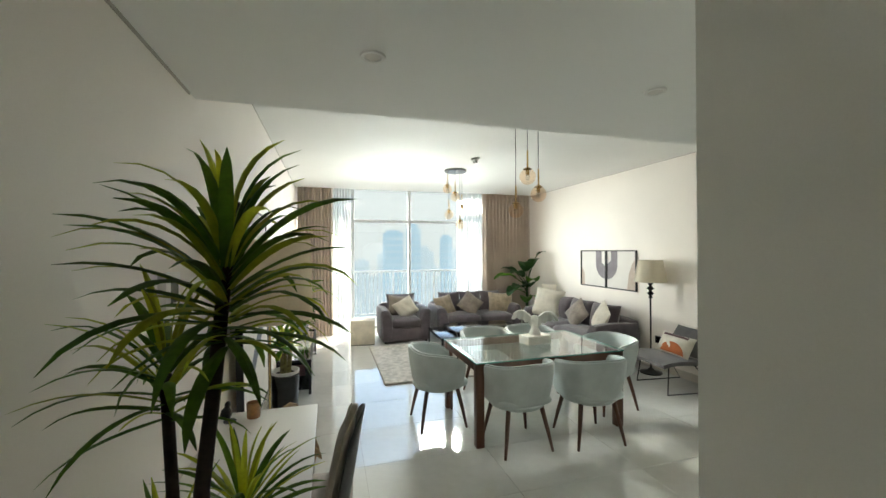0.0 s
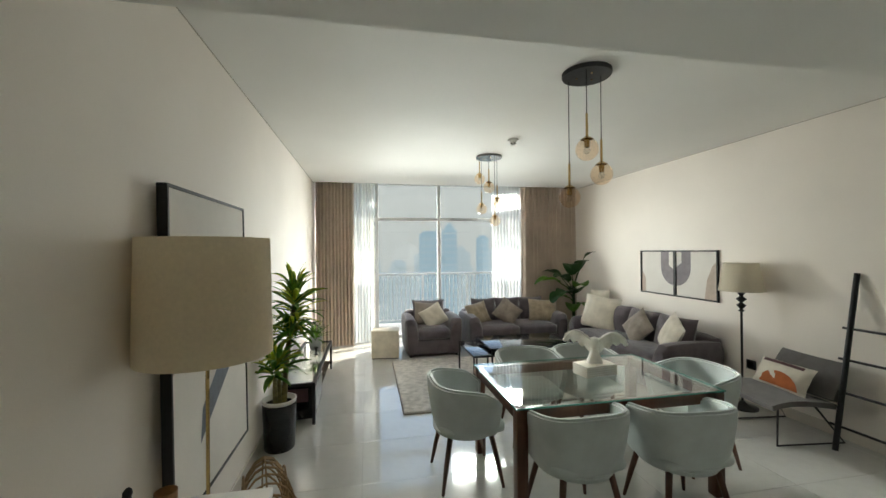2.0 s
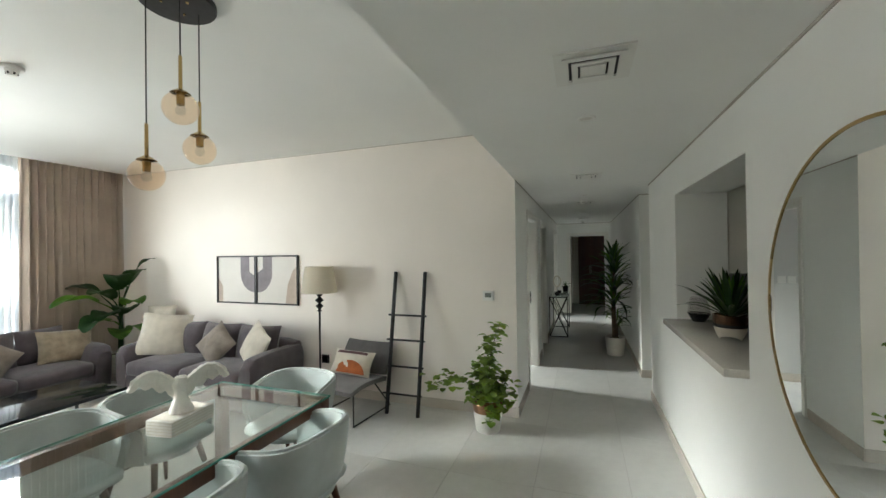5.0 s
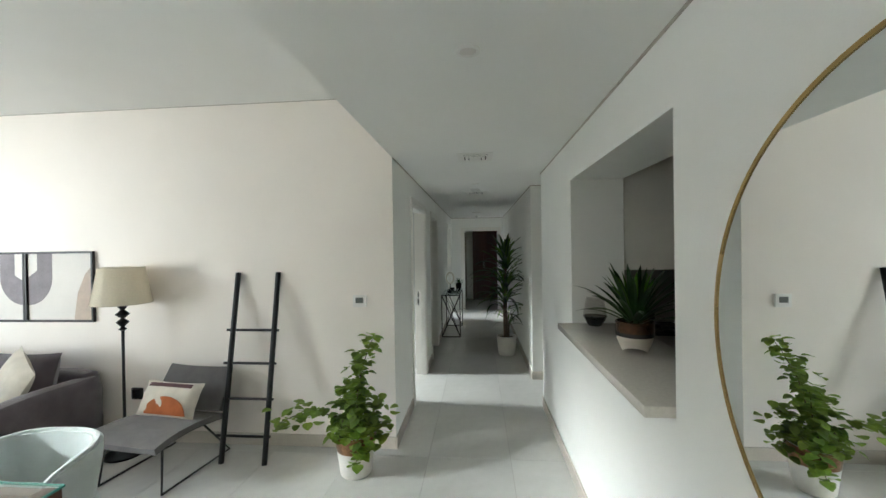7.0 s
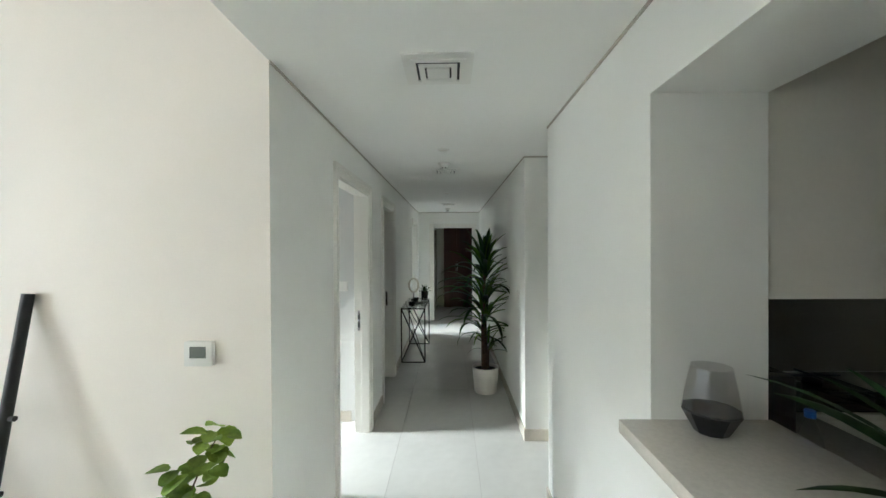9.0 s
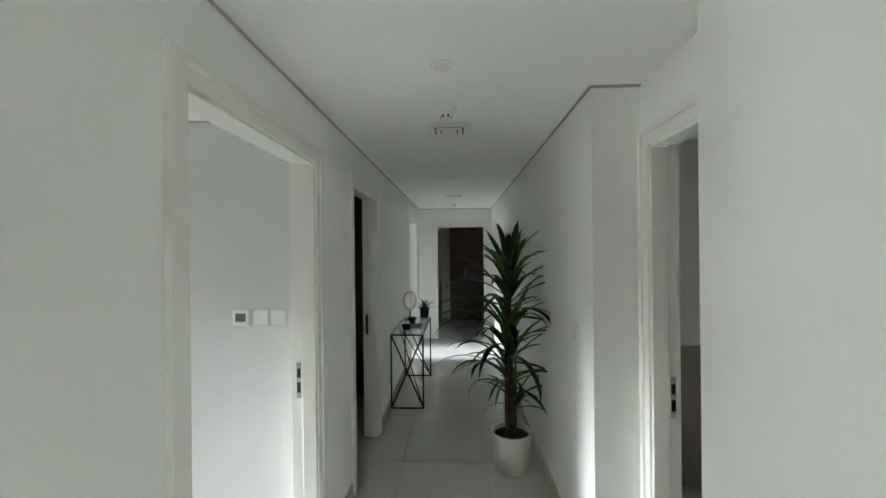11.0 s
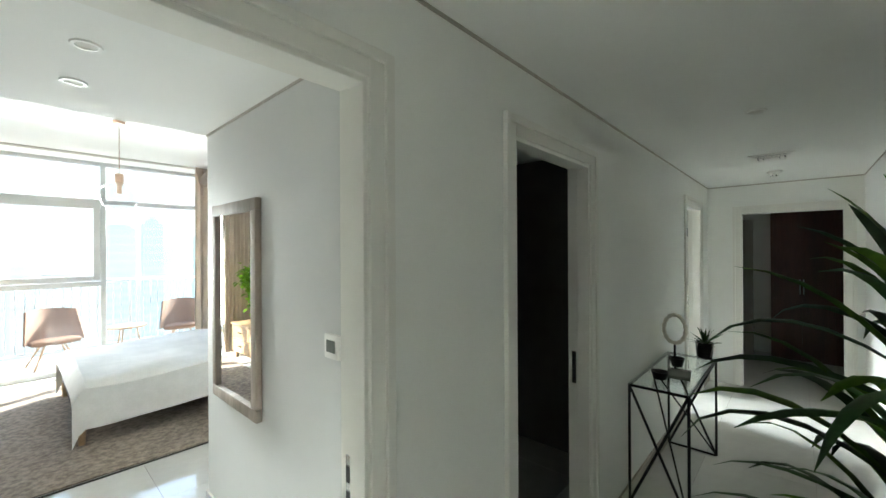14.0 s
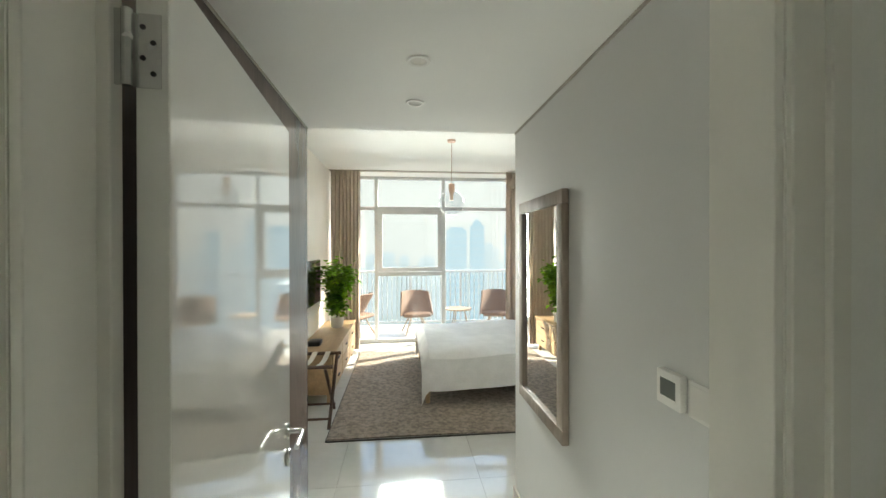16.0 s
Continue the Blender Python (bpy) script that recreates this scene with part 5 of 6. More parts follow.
part("shelf", box(U[0] + 0.03, U[1] - 0.03, U[2] + 0.62, U[3] - 0.03, 0.10, 0.125), M_BLACKGLOSS, tv)
part("shelf", box(U[0] + 0.03, U[1] - 0.03, U[2] + 0.62, U[3] - 0.03, U[4] - 0.10, U[4] - 0.08), M_SMOKEGLASS, tv, smooth=False)
r3 = random.Random(5)
p = pot((0.05, 6.45, 0.41), 0.075, 0.16, mat("grey_ceramic", (0.36, 0.36, 0.37), 0.4, vary=0.05), "small green plant in a grey pot on the media unit", 1.15)
bm = bmesh.new()
head(r3, bm, (0, 0, 0.16), 34, 0.24, 0.012, 1.4, 0.1, 1.0, 0.03)
part("leaf_crown", bm, M_LEAFB, p)
sp = thing("candle_holder", (0.10, 6.12, 0.41), 0, "small black candle holder on the media unit", "candle holder")
part("body", lathe([(0, 0), (0.03, 0), (0.012, 0.02), (0.012, 0.07), (0.03, 0.09), (0.028, 0.095), (0, 0.09)], 16), M_BLACK, sp)


# corner banana plant
def paddle(bm, base, az, rise, stem, L, W, droop):
    d = Vector((math.cos(az) * math.cos(rise), math.sin(az) * math.cos(rise), math.sin(rise)))
    tip = Vector(base) + d * stem
    tube(bm, [base, Vector(base) + d * stem * 0.5 + Vector((0, 0, 0.02)), tip], [0.012, 0.009, 0.006], 6)
    e, pnt, rows, n = rise - 0.15, tip, [], 10
    s = Vector((-math.sin(az), math.cos(az), 0))
    for i in range(n + 1):
        t = i / n
        w = W / 2 * math.sin(math.pi * (0.04 + 0.95 * t)) ** 0.6
        dd = Vector((math.cos(az) * math.cos(e), math.sin(az) * math.cos(e), math.sin(e)))
        up = s.cross(dd) * -1
        rows.append([bm.verts.new(pnt + s * w * k + up * (abs(k) * w * 0.35 + 0.01 * math.sin(9 * t + 3 * k))) for k in (-1, -0.5, 0, 0.5, 1)])
        pnt = pnt + dd * (L / n)
        e -= droop / n
    for a, b in zip(rows, rows[1:]):
        for k in range(4):
            bm.faces.new((a[k], a[k + 1], b[k + 1], b[k]))


p = pot((4.52, 7.72, 0), 0.16, 0.36, M_POTW, "tall banana plant with broad leaves in the corner", 1.15)
rb2 = random.Random(21)
for k, (az, rise, z, st_, L, W) in enumerate([(3.25, 0.62, 1.0, 0.30, 0.46, 0.19), (3.6, 0.25, 0.95, 0.22, 0.36, 0.19), (-2.2, 1.15, 1.05, 0.28, 0.38, 0.22), (-1.7, 0.75, 1.0, 0.16, 0.34, 0.20), (-2.5, 0.6, 0.90, 0.16, 0.36, 0.21), (-1.9, 0.9, 0.85, 0.16, 0.36, 0.22), (-2.9, 0.45, 0.85, 0.14, 0.34, 0.20), (2.2, 0.9, 1.0, 0.3, 0.36, 0.18), (-0.9, 1.2, 1.15, 0.46, 0.22, 0.09), (-2.1, 0.5, 0.70, 0.15, 0.34, 0.20), (-1.5, 1.25, 1.05, 0.32, 0.34, 0.18), (-2.7, 0.9, 1.05, 0.18, 0.36, 0.20), (-1.4, 0.4, 0.75, 0.12, 0.3, 0.2)]):
    bm = bmesh.new()
    paddle(bm, (0.02 * math.cos(az), 0.02 * math.sin(az), z - 0.1), az, rise, st_ * 1.1, L * 1.2, W * 1.35, 1.1)
    part("leaf", bm, M_LEAFD if k % 3 else M_LEAFB, p, "broad paddle leaf")
part("stem", rod([(0, 0, 0.3), (0.01, 0, 0.7), (0, 0, 1.1)], [0.035, 0.03, 0.02], 10), M_LEAFD, p)


def bushy(p, rs, branches, leaf, n, m, name="foliage", w=1.0, jit=0.03):
    """Small broad leaves along branches."""
    for pts in branches:
        part("branch", rod(pts, [0.006 - 0.004 * i / (len(pts) - 1) for i in range(len(pts))], 6), M_TRUNK, p)
    bm = bmesh.new()
    for pts in branches:
        P = [Vector(q) for q in pts]
        for k in range(n):
            t = rs.uniform(0.12, 1.0) * (len(P) - 1)
            i = min(int(t), len(P) - 2)
            q = P[i].lerp(P[i + 1], t - i) + Vector((rs.gauss(0, jit), rs.gauss(0, jit), rs.gauss(0, jit)))
            round_leaf(bm, q, rs.uniform(0, 6.28), rs.uniform(-0.5, 0.7), leaf * rs.uniform(0.6, 1.2), leaf * w * rs.uniform(0.7, 1.1), 0.12, 4)
    part(name, bm, m, p, "mass of small broad leaves", kind="")


p = pot((4.53, 2.505, 0), 0.115, 0.31, M_POTW, "trailing leafy plant in a white pot with a copper band", 1.32, (M_COPPER, 0.19))
r5 = random.Random(31)
bushy(p, r5, [[(0, 0, 0.27), (0.03, 0.0, 0.5), (0.10, -0.02, 0.72), (0.20, -0.05, 0.88), (0.24, -0.08, 0.95)], [(0, 0, 0.27), (-0.03, 0.12, 0.42), (-0.06, 0.28, 0.47), (-0.12, 0.42, 0.46), (-0.16, 0.52, 0.42)],
              [(0, 0, 0.27), (-0.02, -0.02, 0.5), (0.0, -0.02, 0.66)], [(0, 0, 0.27), (0.02, 0.08, 0.45), (0.05, 0.1, 0.65)], [(0, 0, 0.27), (0.02, -0.12, 0.42), (0.06, -0.17, 0.5)],
              [(0, 0, 0.27), (-0.1, -0.05, 0.40), (-0.15, -0.07, 0.25), (-0.16, -0.05, 0.15)], [(0, 0, 0.27), (-0.08, 0.07, 0.42), (-0.14, 0.08, 0.30)], [(0, 0, 0.27), (0.03, -0.12, 0.35), (0.03, -0.18, 0.28)], [(0, 0, 0.27), (0.1, 0.02, 0.6), (0.14, 0.02, 0.78)]], 0.072, 62, M_IVY, w=1.15, jit=0.036)


# ---- corridor ----
mr = thing("round_mirror", (2.275, YS, 1.472), 0, "large round wall mirror with a thin brass frame", "mirror")
bm = lathe([(0, 0), (0.552, 0), (0.552, 0.010), (0, 0.012)], 96)
bmesh.ops.transform(bm, matrix=pose(0, 0.002, 0, -90), verts=bm.verts)
part("glass", bm, M_MIRROR, mr, "silvered mirror glass")
bm = lathe([(0.550, 0.0), (0.560, 0.0), (0.562, 0.007), (0.560, 0.015), (0.550, 0.015), (0.550, 0.0)], 96)
bmesh.ops.transform(bm, matrix=pose(0, 0, 0, -90), verts=bm.verts)
part("frame", bm, M_BRASS, mr, "thin brass hoop")

sh = thing("pass_through_shelf", label="beige quartz shelf in the kitchen pass-through", category="shelf", kind="structure")
part("slab", box(NB[0] + 0.003, NB[1] - 0.003, 0.55, 1.02, 1.078, 1.118, bevel=0.003), M_QUARTZ, sh)

p = thing("potted_plant", (3.815, 0.768, 1.118), 0, "spiky agave in a bronze and cream pot on the shelf", "plant")


def footed(u, v):
    """The lower half of the pot, its rim lifted in three low arches between the feet."""
    a = 2 * math.pi * u
    lift = 0.022 * abs(math.sin(1.5 * a + 0.6)) ** 0.8
    r = 0.066 + 0.022 * math.sin(math.pi / 2 * v)
    return (r * math.cos(a), r * math.sin(a), lift * (1 - v) + 0.078 * v)


part("pot", solid(grid(footed, 48, 8), 0.006), M_CREAM, p, "cream footed lower half")
part("dark_band", lathe([(0.088, 0.076), (0.092, 0.078), (0.094, 0.098), (0.09, 0.10), (0, 0.10)], 40), M_POTB, p, "dark glazed band")
part("glazed_rim", lathe([(0.0935, 0.098), (0.095, 0.125), (0.094, 0.152), (0.088, 0.154), (0.085, 0.135), (0, 0.133)], 40), M_BRONZE, p, "bronze glazed upper half")
r6 = random.Random(41)
bm = bmesh.new()
for i in range(34):
    t = i / 33
    az = 2.4 * i
    strap_leaf(bm, (0.025 * math.cos(az), 0.025 * math.sin(az), 0.14 + 0.05 * (1 - t)), az, 1.42 - 0.95 * t + r6.uniform(-0.1, 0.1), (0.27 + 0.06 * t) * r6.uniform(0.85, 1.12), 0.019, 0.35 + 0.75 * t, 9, r6.uniform(-0.4, 0.4))
part("leaf_crown", bm, M_LEAFD, p, "stiff pointed leaves")
bm = bmesh.new()
for i in range(10):
    az = 2.4 * i + 1
    strap_leaf(bm, (0.01 * math.cos(az), 0.01 * math.sin(az), 0.17), az, 1.25 + r6.uniform(-0.2, 0.2), 0.25, 0.016, 0.35, 9, r6.uniform(-0.3, 0.3))
part("leaf_crown", bm, M_LEAFB, p, "fresh inner leaves")

vs = thing("glass_vase", (4.455, 0.785, 1.118), 0, "smoked glass tumbler vase with a black base", "vase")
part("bowl", lathe([(0.078, 0.065), (0.070, 0.12), (0.055, 0.19), (0.053, 0.19), (0.068, 0.12), (0.075, 0.067)], 10), M_SMOKEGLASS, vs, "faceted smoked glass", smooth=False)
part("base", lathe([(0, 0), (0.045, 0), (0.078, 0.062), (0.075, 0.067), (0, 0.066)], 10), M_BLACKGLOSS, vs, "black faceted base", smooth=False)

# ---- kitchen ----
kc = thing("kitchen_counter", label="grey quartz kitchen worktop on base cabinets", category="counter")
part("worktop", box(1.6, 5.68, -0.06, 0.55, 0.87, 0.90, bevel=0.003), M_QUARTZ, kc)
part("worktop", box(5.08, 5.68, -1.84, -0.064, 0.87, 0.90, bevel=0.003), M_QUARTZ, kc)
for k in range(6):
    part("cabinet_door", box(1.62 + 0.58 * k, 2.18 + 0.58 * k, -0.02, 0.0, 0.1, 0.86, bevel=0.003, seg=1), M_KITDOOR, kc)
part("carcass", box(1.62, 5.66, 0.0, 0.54, 0.08, 0.865), M_KITDOOR, kc)
part("carcass", box(5.10, 5.66, -1.83, -0.004, 0.08, 0.865), M_KITDOOR, kc)
solo("splashback", box(5.685, 5.699, -1.84, 0.55, 0.90, 1.50), M_KITDARK, "dark grey glass splashback", "splashback", "structure", smooth=False)


def wall_cabinet(x0, x1, y0, y1, z0, z1, face, label):
    c = thing("wall_cabinet", label=label, category="cabinet", group="kitchen wall cabinets")
    part("body", box(x0, x1, y0, y1, z0, z1), M_KITDOOR, c)
    if face == "-x":
        n = 2
        w = (y1 - y0) / n
        for k in range(n):
            d = part("door", box(x0 - 0.02, x0 - 0.001, y0 + w * k + 0.002, y0 + w * (k + 1) - 0.002, z0, z1, bevel=0.002, seg=1), M_KITDOOR, c)
            yh = y0 + w * (k + 1) - 0.04 if k == 0 else y0 + w * k + 0.04
            part("handle", rod([(x0 - 0.02, yh, z0 + 0.05), (x0 - 0.045, yh, z0 + 0.05), (x0 - 0.045, yh, z0 + 0.19), (x0 - 0.02, yh, z0 + 0.19)], 0.005, 8), M_CHROME, d, "steel bar handle")
    else:
        w = (x1 - x0) / 2
        for k in range(2):
            part("door", box(x0 + w * k + 0.002, x0 + w * (k + 1) - 0.002, y0 - 0.02, y0 - 0.001, z0, z1, bevel=0.002, seg=1), M_KITDOOR, c)


wall_cabinet(4.545, 5.67, 0.20, 0.552, 1.49, 2.415, "-y", "cream kitchen wall cabinet beside the pass-through")
wall_cabinet(5.40, 5.67, -0.62, 0.16, 1.53, 2.30, "-x", "cream kitchen wall cabinet with steel bar handles")
wall_cabinet(5.40, 5.67, -1.42, -0.64, 1.53, 2.30, "-x", "cream kitchen wall cabinet with steel bar handles")
hd = thing("cooker_hood", (5.40, -0.25, 1.50), 0, "slim steel cooker hood under the cabinets", "cooker hood")
part("body", box(-0.03, 0.26, -0.35, 0.35, -0.02, 0.03, bevel=0.004), M_CHROME, hd)
hob = thing("gas_hob", (5.36, -0.25, 0.90), 0, "black glass gas hob with cast iron grates", "hob")
part("glass", box(-0.26, 0.26, -0.36, 0.36, 0, 0.01, bevel=0.003), M_BLACKGLOSS, hob)
for x in (-0.13, 0.13):
    for y in (-0.19, 0.19):
        part("burner", lathe([(0, 0.01), (0.045, 0.01), (0.045, 0.022), (0.03, 0.03), (0, 0.03)], 18, at=(x, y, 0)), M_BLACK, hob)
        part("grate", rod([(x - 0.11, y, 0.04), (x + 0.11, y, 0.04)], 0.006, 6), M_BLACK, hob)
        part("grate", rod([(x, y - 0.15, 0.04), (x, y + 0.15, 0.04)], 0.006, 6), M_BLACK, hob)
sk = thing("kitchen_sink", (3.85, 0.20, 0.90), 0, "black sink with a steel tap", "sink")
part("basin", box(-0.35, 0.35, -0.20, 0.17, 0.0, 0.008, bevel=0.003), M_BLACKGLOSS, sk)
part("tap", rod([(-0.05, 0.22, 0), (-0.05, 0.22, 0.17), (-0.03, 0.20, 0.21), (0.05, 0.11, 0.218), (0.29, -0.11, 0.208), (0.315, -0.135, 0.195), (0.32, -0.145, 0.17)], 0.013, 10), M_CHROME, sk, "curved steel tap")
wb = thing("water_bottle", (4.57, 0.40, 0.90), 0, "clear plastic water bottle with a blue cap", "bottle")
part("body", lathe([(0, 0), (0.033, 0), (0.035, 0.02), (0.033, 0.06), (0.035, 0.1), (0.033, 0.15), (0.014, 0.2), (0.013, 0.215)], 18), M_CLEARGLASS, wb)
part("label", lathe([(0.0355, 0.05), (0.0355, 0.10)], 18), M_WATERCAP, wb, "blue paper band")
part("cap", lathe([(0.015, 0.21), (0.015, 0.232), (0, 0.232)], 14), M_WATERCAP, wb, "blue cap")
cm = thing("coffee_machine", (4.78, 0.42, 0.90), 0, "black coffee machine on the worktop", "coffee machine")
part("body", box(-0.08, 0.08, -0.1, 0.1, 0, 0.30, bevel=0.02), M_BLACKGLOSS, cm)
part("spout", box(-0.03, 0.03, -0.16, -0.1, 0.20, 0.26, bevel=0.01), M_BLACK, cm)
downlight(4.9, -0.2, H1, 0.06)
downlight(5.2, -1.0, H1, 0.06)

# hall plant
r7 = random.Random(51)
p = pot((7.76, 1.155, 0), 0.125, 0.29, M_POTW, "tall dark green dracaena in a white pot against the wall", 1.2)
dracaena(p, r7, [([(0.0, 0.0, 0.24), (0.01, 0.0, 0.7), (0.0, 0.01, 1.2), (0.0, 0.0, 1.45)], 0.022), ([(-0.04, 0.03, 0.24), (-0.045, 0.035, 0.62), (-0.02, 0.03, 0.95)], 0.019), ([(0.04, -0.03, 0.24), (0.05, -0.04, 0.50)], 0.016)],
         [((0.0, 0.0, 1.50), 11, 0.40, 0.034, 0.9, 0.08, 0.75), ((0.0, 0.0, 1.38), 18, 0.56, 0.030, 1.9, 0.26, 0.1), ((-0.02, 0.02, 1.10), 16, 0.58, 0.029, 1.9, 0.28, 0.1), ((-0.02, 0.02, 0.84), 14, 0.54, 0.027, 1.9, 0.22, 0.1), ((0.05, -0.04, 0.54), 8, 0.34, 0.022, 1.8, 0.10, 0.4)], M_LEAFD, M_TRUNK, M_LEAF)

# console table
cn = thing("console_table", label="black wire console table with a glass top", category="console table")
CX0, CX1, CY0, CY1, CZ = 8.85, 9.90, 1.92, 2.255, 0.79
for x in (CX0, CX1):
    for a, b in [((CY0, 0.009), (CY1, 0.009)), ((CY0, CZ - 0.02), (CY1, CZ - 0.02)), ((CY0, 0.009), (CY0, CZ - 0.02)), ((CY1, 0.009), (CY1, CZ - 0.02)), ((CY0, 0.009), (CY1, CZ - 0.02)), ((CY1, 0.009), (CY0, CZ - 0.02))]:
        part("bar", rod([(x, *a), (x, *b)], 0.009, 8), M_BLACK, cn)
for y in (CY0, CY1):
    part("rail", rod([(CX0, y, CZ - 0.02), (CX1, y, CZ - 0.02)], 0.009, 8), M_BLACK, cn)
part("brace", rod([(CX0, CY0, 0.01), ((CX0 + CX1) / 2, CY1, CZ - 0.02), (CX1, CY0, 0.01)], 0.006, 8), M_BLACK, cn)
part("glass_top", box(CX0 - 0.005, CX1 + 0.005, CY0 - 0.005, CY1 + 0.005, CZ - 0.01, CZ, bevel=0.001, seg=1), M_TOPGLASS, cn, "clear glass top", smooth=False)
for x, y, r, h in ((9.05, 2.12, 0.055, 0.05), (9.45, 2.10, 0.05, 0.06)):
    b = thing("black_bowl", (x, y, CZ), 0, "small black bowl on the console", "bowl")
    part("body", lathe([(0, 0), (r * 0.7, 0), (r, h), (r - 0.006, h), (r * 0.65, 0.008), (0, 0.008)], 20), M_BLACK, b)
bk = thing("book", (9.2, 2.04, CZ), 8, "dark closed book lying on the console", "book")
part("cover", box(-0.1, 0.1, -0.07, 0.07, 0, 0.022, bevel=0.002), M_LCD, bk)
part("pages", box(-0.096, 0.101, -0.0705, 0.066, 0.004, 0.018), M_ARTPAPER, bk)
hs = thing("ring_sculpture", (9.62, 2.15, CZ), 0, "pale beaded ring sculpture on a stand", "sculpture")
part("ring", rod([(0.0, 0.075 * math.cos(a), 0.24 + 0.11 * math.sin(a)) for a in (2 * math.pi * k / 28 for k in range(29))], [0.012 + 0.005 * (k % 2) for k in range(29)], 8), M_CREAM, hs)
part("stand", lathe([(0, 0), (0.045, 0), (0.045, 0.015), (0.008, 0.02), (0.008, 0.135), (0, 0.135)], 16), M_BLACK, hs)
p = pot((9.86, 1.99, CZ), 0.055, 0.12, M_POTB, "small dark succulent in a black pot on the console", 1.15)
bm = bmesh.new()
head(random.Random(3), bm, (0, 0, 0.12), 22, 0.13, 0.010, 1.4, 0.1, 0.5, 0.02)
part("leaf_crown", bm, M_LEAFD, p)
wall_box("light_switch", "white switch plate on the corridor wall", pose(6.908, 0.915, 1.215, 0, 0, 180), 0.09, 0.09, 0.012, M_SWITCH, (-0.036, 0.036, -0.036, 0.036), M_SWITCH)

# end of the corridor
wd = thing("wardrobe", (0, 0.12, 0), 0, label="dark mahogany double wardrobe door", category="wardrobe")
part("body", box(13.9, 14.19, 0.3, 1.62, 0.0, 2.35), M_BROWNDOOR, wd)
for k in range(2):
    d = part("door", box(13.875, 13.898, 0.92 + 0.35 * k + 0.003, 0.92 + 0.35 * (k + 1) - 0.003, 0.02, 2.33, bevel=0.002, seg=1), M_BROWNDOOR, wd)
    part("handle", rod([(13.85, 1.25 + 0.04 * k, 0.98), (13.85, 1.25 + 0.04 * k, 1.2)], 0.008, 8), M_CHROME, d, "steel bar handle")
dd = thing("open_door", (13.5, 2.30, 0), -92, "dark door standing ajar at the corridor end", "door")
part("leaf", box(0.0, 0.38, -0.02, 0.02, 0.01, 2.08, bevel=0.003, seg=1), M_KITDARK, dd)
part("edge_strip", box(-0.004, 0.0, -0.02, 0.02, 0.01, 2.08), M_TRIM, dd)

# door leaf of the sunny room, hinged at its far jamb
dc = thing("open_door", (DC[1] - 0.03, YN + 0.12, 0), 78, "white painted door standing open into a sunny room", "door")
part("leaf", box(0.0, 0.79, -0.02, 0.02, 0.008, DT - 0.03, bevel=0.002, seg=1), M_TRIM, dc)
for z in (0.3, 1.05, 1.85):
    part("hinge", box(-0.015, 0.025, 0.0205, 0.024, z - 0.05, z + 0.05), M_CHROME, dc, "steel hinge")

# ---- bedroom door ----
bd = thing("open_door", (5.856, 2.42, 0), 94.3, "white high-gloss bedroom door standing open", "door")
part("leaf", box(0.0, 0.86, -0.046, 0.0, 0.008, DT - 0.026, bevel=0.002, seg=1), M_DOORGLOSS, bd)
for z in (0.28, 1.04, 1.965):
    h = part("hinge", box(-0.003, 0.0005, -0.036, 0.0, z - 0.055, z + 0.055), M_CHROME, bd, "steel butt hinge")
    part("jamb_plate", box(-0.012, -0.008, 0.008, 0.040, z - 0.055, z + 0.055), M_CHROME, h)
    part("knuckle", rod([(-0.010, 0.005, z - 0.056), (-0.010, 0.005, z + 0.056)], 0.0075, 10), M_CHROME, h)
    for k in range(4):
        part("screw", lathe([(0, 0.0), (0.004, 0.0), (0.004, 0.0012), (0, 0.0012)], 8), M_BLACK, h).matrix_basis = pose(-0.0042, -0.012 if k % 2 else -0.026, z - 0.034 + 0.023 * k, 0, 90)
for s in (-1, 1):
    yy = -0.046 if s < 0 else 0.0
    part("lever", rod([(0.805, yy, 1.02), (0.805, yy + s * 0.05, 1.02), (0.79, yy + s * 0.055, 1.02), (0.685, yy + s * 0.055, 1.02)], 0.009, 10), M_CHROME, bd, "steel lever handle")
    rose = lathe([(0, 0), (0.026, 0), (0.026, 0.008), (0, 0.008)], 24)
    bmesh.ops.transform(rose, matrix=pose(0.805, yy, 1.02, 90 if s < 0 else -90), verts=rose.verts)
    part("rose", rose, M_CHROME, bd)
    cyl = box(0.792, 0.818, min(yy, yy + s * 0.01), max(yy, yy + s * 0.01), 0.90, 0.955, bevel=0.003)
    part("lock_cylinder", cyl, M_CHROME, bd)
part("lock_plate", box(0.8595, 0.862, -0.035, -0.012, 0.88, 1.09), M_CHROME, bd)

# ---- bedroom ----
wm = thing("wall_mirror", (6.99, 4.10, 0.785), -90, "rectangular wall mirror with a grey-brown wooden frame", "mirror")
MW, MH, MB = 0.64, 1.15, 0.065
for q in [(0, MW, 0, MB), (0, MW, MH - MB, MH)]:
    part("frame_bar", box(q[0], q[1], -0.035, 0, q[2], q[3], bevel=0.006), M_GREYOAK, wm)
for q in [(0, MB), (MW - MB, MW)]:
    part("frame_bar", box(q[0], q[1], -0.035, 0, MB, MH - MB, bevel=0.006), M_GREYOAK, wm)
part("glass", box(MB, MW - MB, -0.018, -0.004, MB, MH - MB), M_MIRROR, wm, "silvered mirror glass", smooth=False)
wall_box("thermostat", "white wall thermostat with a grey display", pose(6.99, 2.785, 1.285, 0, 0, -90), 0.095, 0.095, 0.022, M_SWITCH, (-0.03, 0.03, -0.022, 0.026), M_LCD, "thermostat")
for k in range(2):
    wall_box("light_switch", "white double switch plate beside the thermostat", pose(6.99, 2.675 - 0.105 * k, 1.285, 0, 0, -90), 0.095, 0.095, 0.012, M_SWITCH, (-0.038, 0.038, -0.038, 0.038), M_SWITCH)

